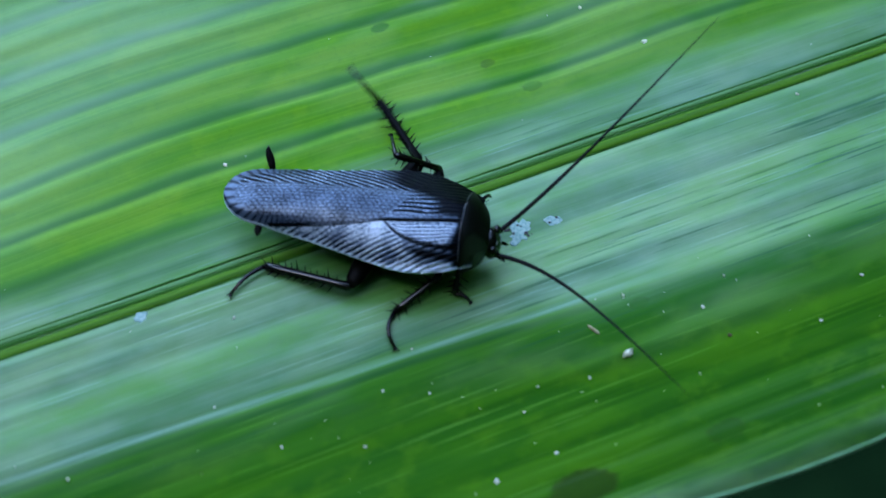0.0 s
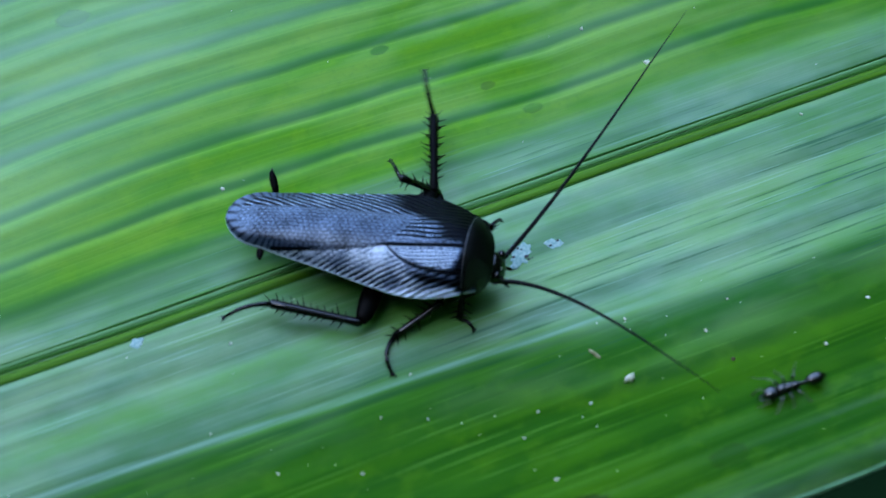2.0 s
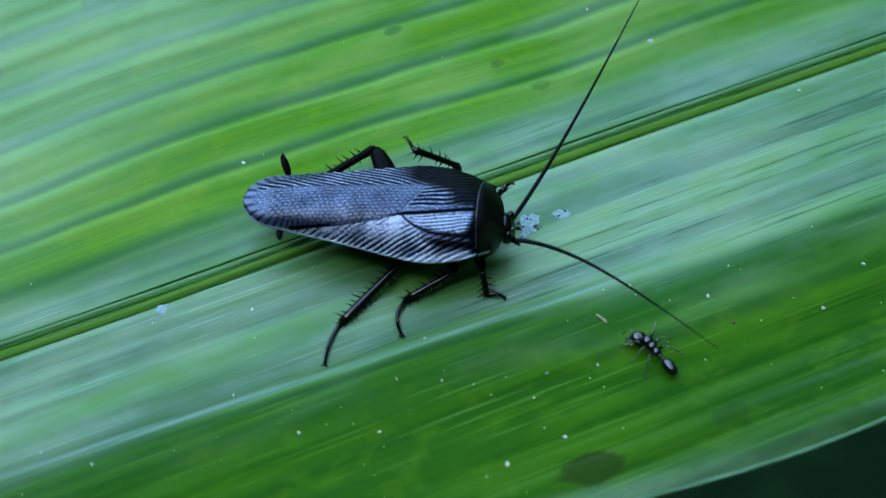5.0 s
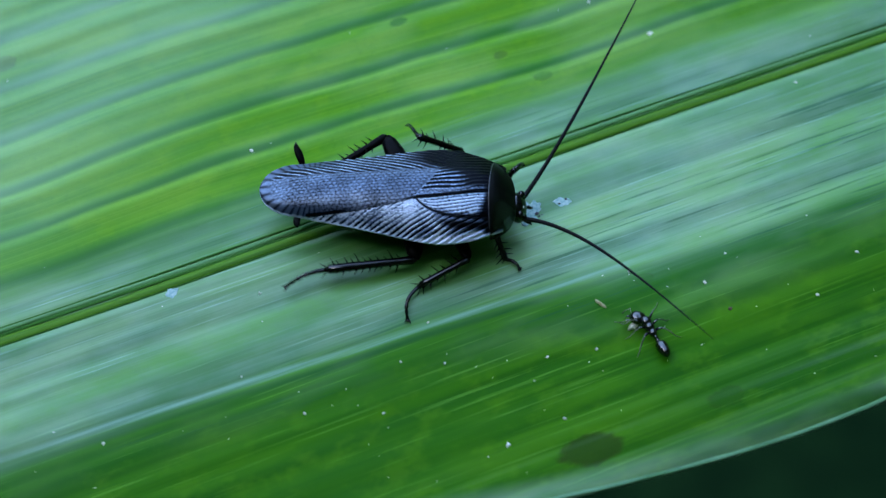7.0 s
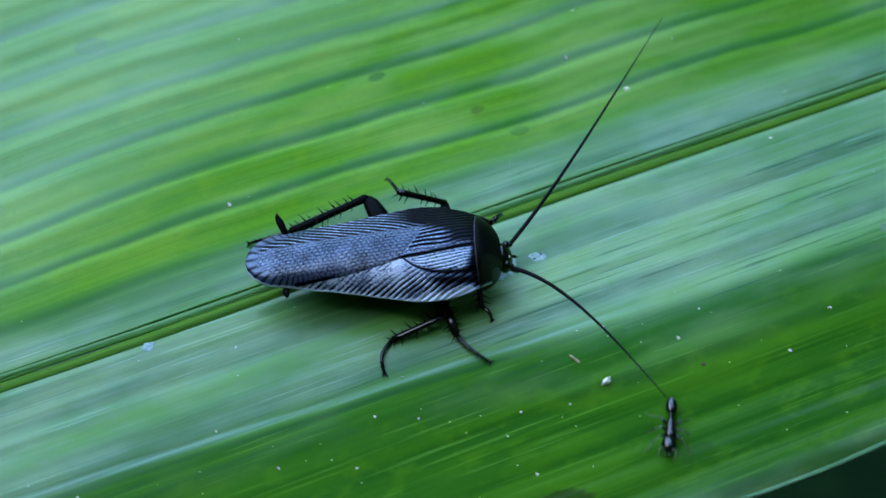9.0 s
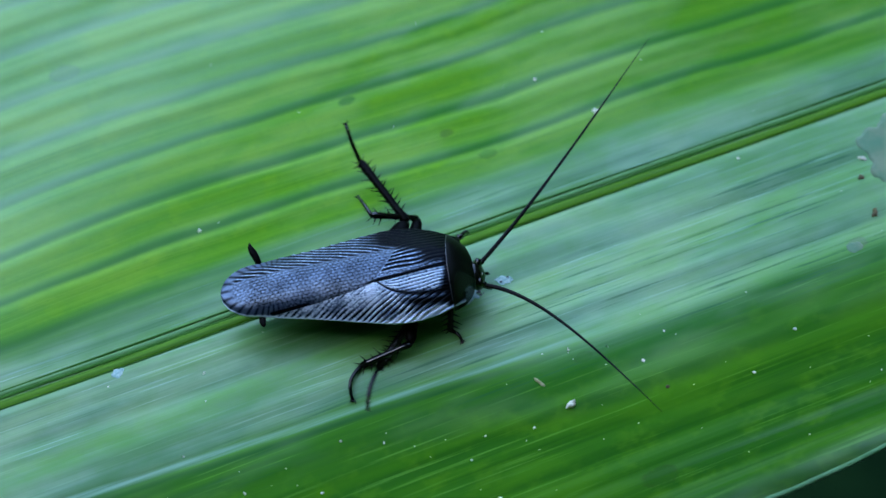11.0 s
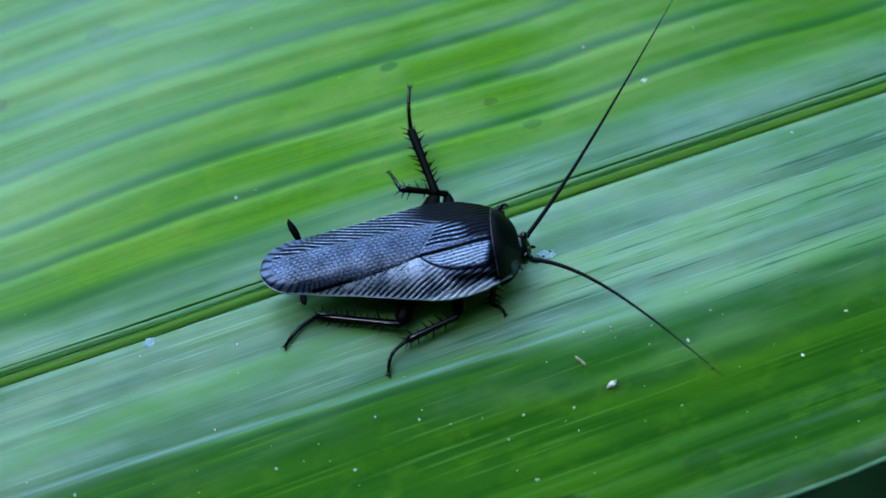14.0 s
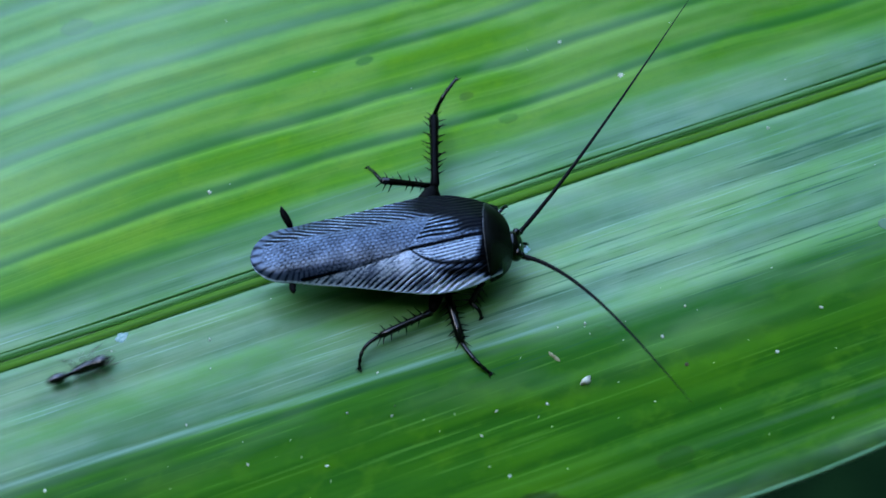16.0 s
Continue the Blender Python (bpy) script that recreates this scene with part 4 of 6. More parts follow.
    walk(femur, [
        (0, pose(-0.00061, 0.00094, 0.00155, 0.0, -9.5, 66.9)), (0.067, pose(-0.00061, 0.00097, 0.00156, 0.0, -9.5, 62.7)),
        (0.133, pose(-0.00060, 0.00103, 0.00157, 0.0, -9.4, 58.4)), (0.2, pose(-0.00057, 0.00110, 0.00158, 0.0, -9.3, 54.2)),
        (0.5, pose(-0.00060, 0.00106, 0.00157, 0.0, -9.3, 55.0)), (1, pose(-0.00062, 0.00102, 0.00156, 0.0, -9.4, 55.0)),
        (1.5, pose(-0.00054, 0.00115, 0.00159, 0.0, -9.2, 50.3)), (1.8, pose(-0.00041, 0.00129, 0.00162, 0.0, -8.9, 43.5)),
        (1.867, pose(-0.00050, 0.00118, 0.00160, 0.0, -9.1, 47.0)), (1.933, pose(-0.00058, 0.00108, 0.00157, 0.0, -9.4, 50.6)),
        (2, pose(-0.00065, 0.00099, 0.00156, 0.0, -9.6, 54.1)), (2.067, pose(-0.00090, 0.00060, 0.00143, 0.0, -11.1, 55.1)),
        (2.133, pose(-0.00114, 0.00021, 0.00131, 0.0, -12.6, 56.2)), (2.2, pose(-0.00138, -0.00017, 0.00119, 0.0, -14.1, 57.2)),
        (2.35, pose(-0.00101, 0.00026, 0.00133, 0.0, -12.1, 79.9)), (2.5, pose(-0.00053, 0.00133, 0.00162, 0.0, -8.4, 102.1)),
        (2.7, pose(-0.00064, 0.00160, 0.00163, 0.0, -4.4, 109.2)), (2.9, pose(-0.00086, 0.00188, 0.00164, 0.0, -3.1, 117.7)),
        (3.5, pose(-0.00089, 0.00179, 0.00164, 0.0, -2.9, 123.8)), (6, pose(-0.00075, 0.00166, 0.00163, 0.0, -3.2, 118.5)),
        (7, pose(-0.00068, 0.00151, 0.00162, 0.0, -3.4, 120.6)), (7.1, pose(-0.00059, 0.00136, 0.00161, 0.0, -4.8, 116.8)),
        (7.2, pose(-0.00051, 0.00123, 0.00160, 0.0, -6.2, 113.0)), (7.3, pose(-0.00043, 0.00100, 0.00157, 0.0, -9.2, 108.3)),
        (7.375, pose(-0.00054, 0.00056, 0.00148, 0.0, -10.3, 93.5)), (7.45, pose(-0.00066, 0.00042, 0.00145, 0.0, -10.7, 78.7)),
        (7.5, pose(-0.00068, 0.00051, 0.00147, 0.0, -10.5, 73.5)), (7.55, pose(-0.00070, 0.00064, 0.00149, 0.0, -10.2, 68.3)),
        (7.6, pose(-0.00070, 0.00080, 0.00152, 0.0, -9.8, 63.1)), (8, pose(-0.00075, 0.00075, 0.00151, 0.0, -10.0, 60.9)),
        (8.05, pose(-0.00071, 0.00073, 0.00151, 0.0, -10.0, 66.5)), (8.1, pose(-0.00065, 0.00075, 0.00152, 0.0, -9.9, 72.1)),
        (8.15, pose(-0.00059, 0.00081, 0.00153, 0.0, -9.8, 77.6)), (8.3, pose(-0.00052, 0.00174, 0.00168, 0.0, -8.0, 92.1)),
        (8.6, pose(-0.00033, 0.00068, 0.00150, 0.0, -10.1, 108.0)), (8.7, pose(-0.00032, 0.00073, 0.00153, 0.0, -7.2, 110.9)),
        (8.8, pose(-0.00032, 0.00080, 0.00157, 0.0, -4.3, 113.8)), (9, pose(-0.00066, 0.00151, 0.00162, 0.0, -3.6, 117.7)),
        (9.4, pose(-0.00060, 0.00139, 0.00161, 0.0, -3.9, 116.2)), (9.5, pose(-0.00061, 0.00146, 0.00163, 0.0, -6.2, 113.6)),
        (9.6, pose(-0.00063, 0.00154, 0.00166, 0.0, -8.5, 110.8)), (9.7, pose(-0.00053, 0.00091, 0.00154, 0.0, -10.0, 102.2)),
        (9.8, pose(-0.00045, 0.00038, 0.00144, 0.0, -11.2, 93.5)), (9.867, pose(-0.00051, 0.00046, 0.00145, 0.0, -11.0, 86.2)),
        (9.933, pose(-0.00058, 0.00061, 0.00149, 0.0, -10.6, 78.7)), (10, pose(-0.00062, 0.00084, 0.00153, 0.0, -10.0, 71.4)),
        (10.6, pose(-0.00036, 0.00136, 0.00163, 0.0, -8.6, 48.9)), (10.933, pose(-0.00031, 0.00142, 0.00164, 0.0, -8.4, 49.1)),
        (11.267, pose(-0.00026, 0.00148, 0.00165, 0.0, -8.3, 49.3)), (11.6, pose(-0.00021, 0.00154, 0.00166, 0.0, -8.1, 49.5)),
        (11.85, pose(-0.00044, 0.00072, 0.00157, 0.0, -6.7, 71.4)), (12.1, pose(-0.00046, 0.00052, 0.00155, 0.0, -4.3, 93.0)),
        (12.3, pose(-0.00069, 0.00181, 0.00163, 0.0, -3.1, 107.3)), (12.5, pose(-0.00050, 0.00119, 0.00160, 0.0, -8.8, 106.1)),
        (12.575, pose(-0.00042, 0.00209, 0.00169, 0.0, -7.6, 95.8)), (12.65, pose(-0.00035, 0.00313, 0.00181, 0.0, -6.2, 85.5)),
        (12.725, pose(-0.00010, 0.00313, 0.00181, 0.0, -6.2, 78.5)), (12.8, pose(0.00017, 0.00320, 0.00183, 0.0, -6.1, 71.4)),
        (13, pose(-0.00049, 0.00122, 0.00160, 0.0, -8.9, 56.9)), (14, pose(-0.00061, 0.00100, 0.00156, 0.0, -9.2, 60.2)),
        (14.5, pose(-0.00069, 0.00088, 0.00154, 0.0, -9.4, 59.6)), (15, pose(-0.00056, 0.00109, 0.00158, 0.0, -8.9, 61.0)),
        (15.5, pose(-0.00062, 0.00100, 0.00156, 0.0, -9.0, 59.6)), (16, pose(-0.00048, 0.00122, 0.00160, 0.0, -8.5, 57.3))])
    walk(tibia, [
        (0, pose(0.00460, 0.00000, 0.00000, 8.6, 14.8, 63.0)), (0.067, pose(0.00460, -0.00000, 0.00000, 7.9, 12.2, 55.6)),
        (0.133, pose(0.00460, 0.00000, 0.00000, 7.0, 9.2, 47.8)), (0.2, pose(0.00460, 0.00000, 0.00000, 6.0, 6.0, 40.7)),
        (0.5, pose(0.00460, 0.00000, 0.00000, 5.8, 4.2, 38.4)), (1, pose(0.00460, 0.00000, -0.00000, 5.9, 4.4, 38.5)),
        (1.5, pose(0.00460, 0.00000, 0.00000, 5.9, 1.8, 40.0)), (1.8, pose(0.00460, -0.00000, 0.00000, 6.9, 2.9, 51.5)),
        (1.867, pose(0.00460, 0.00000, 0.00000, 7.0, 4.7, 50.5)), (1.933, pose(0.00460, 0.00000, 0.00000, 7.1, 6.5, 49.4)),
        (2, pose(0.00460, 0.00000, -0.00000, 7.1, 8.2, 48.3)), (2.067, pose(0.00460, 0.00000, 0.00000, 10.0, -1.4, 63.9)),
        (2.133, pose(0.00460, 0.00000, 0.00000, 12.9, -13.1, 81.7)), (2.2, pose(0.00460, 0.00000, 0.00000, 14.9, -22.9, 98.0)),
        (2.35, pose(0.00460, 0.00000, -0.00000, 12.2, -8.7, 93.6)), (2.5, pose(0.00460, -0.00000, 0.00000, 8.4, 5.7, 87.5)),
        (2.7, pose(0.00460, 0.00000, -0.00000, 4.6, 16.0, 85.1)), (2.9, pose(0.00460, -0.00000, 0.00000, 3.2, 14.6, 91.8)),
        (3.5, pose(0.00460, 0.00000, 0.00000, 3.0, 14.3, 92.8)), (6, pose(0.00460, 0.00000, 0.00000, 3.3, 11.3, 95.8)),
        (7, pose(0.00460, -0.00000, -0.00000, 3.5, 11.9, 94.4)), (7.1, pose(0.00460, 0.00000, -0.00000, 4.9, 9.9, 85.2)),
        (7.2, pose(0.00460, 0.00000, 0.00000, 6.0, 7.8, 76.0)), (7.3, pose(0.00460, 0.00000, 0.00000, 8.1, 9.6, 61.2)),
        (7.375, pose(0.00460, 0.00000, -0.00000, 9.4, -4.5, 64.4)), (7.45, pose(0.00460, 0.00000, 0.00000, 10.6, -18.7, 66.4)),
        (7.5, pose(0.00460, 0.00000, 0.00000, 9.4, -11.6, 59.9)), (7.55, pose(0.00460, 0.00000, 0.00000, 8.3, -3.5, 53.4)),
        (7.6, pose(0.00460, 0.00000, 0.00000, 7.2, 4.3, 47.9)), (8, pose(0.00460, 0.00000, 0.00000, 7.4, 5.9, 48.1)),
        (8.05, pose(0.00460, -0.00000, 0.00000, 8.1, 4.1, 53.7)), (8.1, pose(0.00460, 0.00000, 0.00000, 8.6, 2.2, 59.7)),
        (8.15, pose(0.00460, 0.00000, 0.00000, 8.9, 0.4, 65.3)), (8.3, pose(0.00460, 0.00000, 0.00000, 7.8, 3.9, 78.7)),
        (8.6, pose(0.00460, 0.00000, -0.00000, 10.2, 4.4, 89.4)), (8.7, pose(0.00460, -0.00000, 0.00000, 7.2, 5.8, 88.7)),
        (8.8, pose(0.00460, 0.00000, -0.00000, 4.3, 7.2, 87.9)), (9, pose(0.00460, 0.00000, 0.00000, 3.6, 7.7, 84.3)),
        (9.4, pose(0.00460, 0.00000, 0.00000, 4.0, 7.8, 84.7)), (9.5, pose(0.00460, 0.00000, 0.00000, 6.1, 7.9, 76.6)),
        (9.6, pose(0.00460, 0.00000, 0.00000, 8.0, 8.3, 68.6)), (9.7, pose(0.00460, 0.00000, 0.00000, 8.3, 2.7, 56.6)),
        (9.8, pose(0.00460, 0.00000, 0.00000, 8.0, -2.5, 44.5)), (9.867, pose(0.00460, -0.00000, 0.00000, 7.5, -1.4, 42.3)),
        (9.933, pose(0.00460, -0.00000, 0.00000, 6.8, -0.1, 40.0)), (10, pose(0.00460, -0.00000, -0.00000, 6.2, 1.2, 37.8)),
        (10.6, pose(0.00460, -0.00000, 0.00000, 7.1, -5.4, 54.8)), (10.933, pose(0.00460, 0.00000, 0.00000, 7.8, 0.7, 67.4)),
        (11.267, pose(0.00460, 0.00000, 0.00000, 8.2, 7.3, 80.9)), (11.6, pose(0.00460, 0.00000, 0.00000, 8.3, 13.1, 93.8)),
        (11.85, pose(0.00460, -0.00000, 0.00000, 6.9, 14.7, 97.5)), (12.1, pose(0.00460, 0.00000, -0.00000, 4.4, 13.7, 100.9)),
        (12.3, pose(0.00460, -0.00000, 0.00000, 3.2, 14.9, 85.3)), (12.5, pose(0.00460, 0.00000, 0.00000, 8.8, 11.9, 81.2)),
        (12.575, pose(0.00460, 0.00000, 0.00000, 7.0, 8.9, 66.4)), (12.65, pose(0.00460, 0.00000, 0.00000, 4.9, 4.0, 52.1)),
        (12.725, pose(0.00460, 0.00000, -0.00000, 4.7, 7.9, 49.1)), (12.8, pose(0.00460, 0.00000, 0.00000, 4.4, 11.7, 46.0)),
        (13, pose(0.00460, 0.00000, 0.00000, 6.3, 7.9, 45.1)), (14, pose(0.00460, 0.00000, 0.00000, 6.3, 12.6, 43.4)),
        (14.5, pose(0.00460, 0.00000, -0.00000, 5.1, 9.2, 32.8)), (15, pose(0.00460, 0.00000, 0.00000, 4.5, 10.0, 30.2)),
        (15.5, pose(0.00460, 0.00000, 0.00000, 4.3, 8.2, 29.1)), (16, pose(0.00460, 0.00000, -0.00000, 4.4, 11.6, 31.4))])
    walk(tarsus, [
        (0, pose(0.00758, 0.00586, -0.00173, 10.0, -19.4, 77.1)), (0.067, pose(0.00836, 0.00548, -0.00144, 8.6, -18.1, 56.9)),
        (0.133, pose(0.00911, 0.00497, -0.00109, 5.3, -12.1, 32.0)), (0.2, pose(0.00973, 0.00441, -0.00071, 2.3, -4.9, 14.0)),
        (0.5, pose(0.00991, 0.00422, -0.00050, 0.5, -18.8, 2.6)), (1, pose(0.00991, 0.00422, -0.00053, 0.2, -17.9, 0.9)),
        (1.5, pose(0.00980, 0.00437, -0.00021, -0.4, -41.4, -1.8)), (1.8, pose(0.00882, 0.00532, -0.00034, 3.0, -45.7, 11.3)),
        (1.867, pose(0.00892, 0.00523, -0.00056, 7.1, -43.4, 29.1)), (1.933, pose(0.00900, 0.00513, -0.00077, 9.2, -37.0, 45.6)),
        (2, pose(0.00908, 0.00502, -0.00097, 9.7, -28.5, 57.3)), (2.067, pose(0.00759, 0.00610, 0.00016, 12.9, -33.4, 68.3)),
        (2.133, pose(0.00555, 0.00655, 0.00154, 16.0, -37.7, 81.1)), (2.2, pose(0.00373, 0.00620, 0.00265, 18.0, -40.5, 94.3)),
        (2.35, pose(0.00418, 0.00671, 0.00102, 13.4, -25.5, 88.3)), (2.5, pose(0.00489, 0.00676, -0.00067, 8.4, -10.4, 79.1)),
        (2.7, pose(0.00516, 0.00651, -0.00187, 4.4, 0.7, 87.1)), (2.9, pose(0.00439, 0.00658, -0.00171, 3.1, 0.4, 91.5)),
        (3.5, pose(0.00428, 0.00658, -0.00168, 2.9, 0.8, 83.4)), (6, pose(0.00393, 0.00663, -0.00133, 3.2, 6.8, 80.5)),
        (7, pose(0.00409, 0.00663, -0.00140, 3.4, 6.0, 79.2)), (7.1, pose(0.00516, 0.00668, -0.00117, 4.7, 13.9, 71.0)),
        (7.2, pose(0.00623, 0.00654, -0.00092, 5.8, 21.6, 62.3)), (7.3, pose(0.00783, 0.00587, -0.00114, 7.2, 6.8, 52.0)),
        (7.375, pose(0.00753, 0.00611, 0.00054, 8.7, -5.3, 56.8)), (7.45, pose(0.00718, 0.00590, 0.00218, 10.1, -17.5, 60.6)),
        (7.5, pose(0.00794, 0.00576, 0.00137, 9.0, -22.6, 49.1)), (7.55, pose(0.00864, 0.00545, 0.00042, 7.0, -25.9, 35.0)),
        (7.6, pose(0.00915, 0.00503, -0.00050, 4.5, -26.5, 22.0)), (8, pose(0.00912, 0.00503, -0.00070, 5.6, -26.5, 27.2)),
        (8.05, pose(0.00862, 0.00547, -0.00049, 8.3, -36.4, 36.6)), (8.1, pose(0.00803, 0.00587, -0.00026, 12.2, -44.4, 52.0)),
        (8.15, pose(0.00744, 0.00618, -0.00004, 14.3, -47.4, 69.8)), (8.3, pose(0.00593, 0.00665, -0.00046, 8.9, -31.9, 66.9)),
        (8.6, pose(0.00468, 0.00678, -0.00052, 9.1, -7.8, 61.2)), (8.7, pose(0.00476, 0.00676, -0.00069, 6.7, 4.2, 68.7)),
        (8.8, pose(0.00485, 0.00674, -0.00085, 4.3, 16.7, 75.3)), (9, pose(0.00527, 0.00671, -0.00091, 3.5, 16.2, 70.0)),
        (9.4, pose(0.00522, 0.00671, -0.00093, 3.8, 11.4, 73.3)), (9.5, pose(0.00616, 0.00655, -0.00093, 5.6, 0.1, 63.3)),
        (9.6, pose(0.00705, 0.00627, -0.00098, 7.0, -10.4, 52.4)), (9.7, pose(0.00834, 0.00567, -0.00032, 9.1, -24.2, 52.2)),
        (9.8, pose(0.00945, 0.00476, 0.00029, 11.8, -37.3, 48.9)), (9.867, pose(0.00963, 0.00457, 0.00016, 9.3, -36.6, 36.9)),
        (9.933, pose(0.00981, 0.00437, 0.00001, 6.0, -32.3, 25.0)), (10, pose(0.00997, 0.00417, -0.00014, 3.5, -25.9, 16.7)),
        (10.6, pose(0.00850, 0.00553, 0.00064, 6.1, -33.0, 32.9)), (10.933, pose(0.00721, 0.00628, -0.00008, 9.5, -40.9, 52.0)),
        (11.267, pose(0.00567, 0.00666, -0.00086, 11.7, -44.8, 77.5)), (11.6, pose(0.00416, 0.00661, -0.00155, 10.6, -43.1, 101.2)),
        (11.85, pose(0.00374, 0.00652, -0.00173, 7.0, -22.4, 102.5)), (12.1, pose(0.00335, 0.00649, -0.00162, 4.3, 0.3, 97.4)),
        (12.3, pose(0.00514, 0.00655, -0.00175, 3.1, 0.9, 82.6)), (12.5, pose(0.00562, 0.00658, -0.00140, 8.6, 18.6, 70.7)),
        (12.575, pose(0.00729, 0.00616, -0.00105, 6.4, 14.2, 55.7)), (12.65, pose(0.00877, 0.00535, -0.00047, 4.1, 7.1, 41.7)),
        (12.725, pose(0.00901, 0.00509, -0.00094, 3.5, -11.6, 32.8)), (12.8, pose(0.00922, 0.00479, -0.00138, 2.7, -29.0, 21.3)),
        (13, pose(0.00936, 0.00477, -0.00093, 3.5, -25.3, 19.2)), (14, pose(0.00942, 0.00456, -0.00148, 4.2, -25.2, 22.4)),
        (14.5, pose(0.01024, 0.00363, -0.00109, 2.0, -22.8, 10.2)), (15, pose(0.01039, 0.00337, -0.00118, 0.6, -39.8, 2.7)),
        (15.5, pose(0.01048, 0.00327, -0.00097, -1.2, -37.1, -5.2)), (16, pose(0.01029, 0.00347, -0.00136, -1.3, -18.5, -7.8))])
    femur, tibia, tarsus = legs['hind_right']
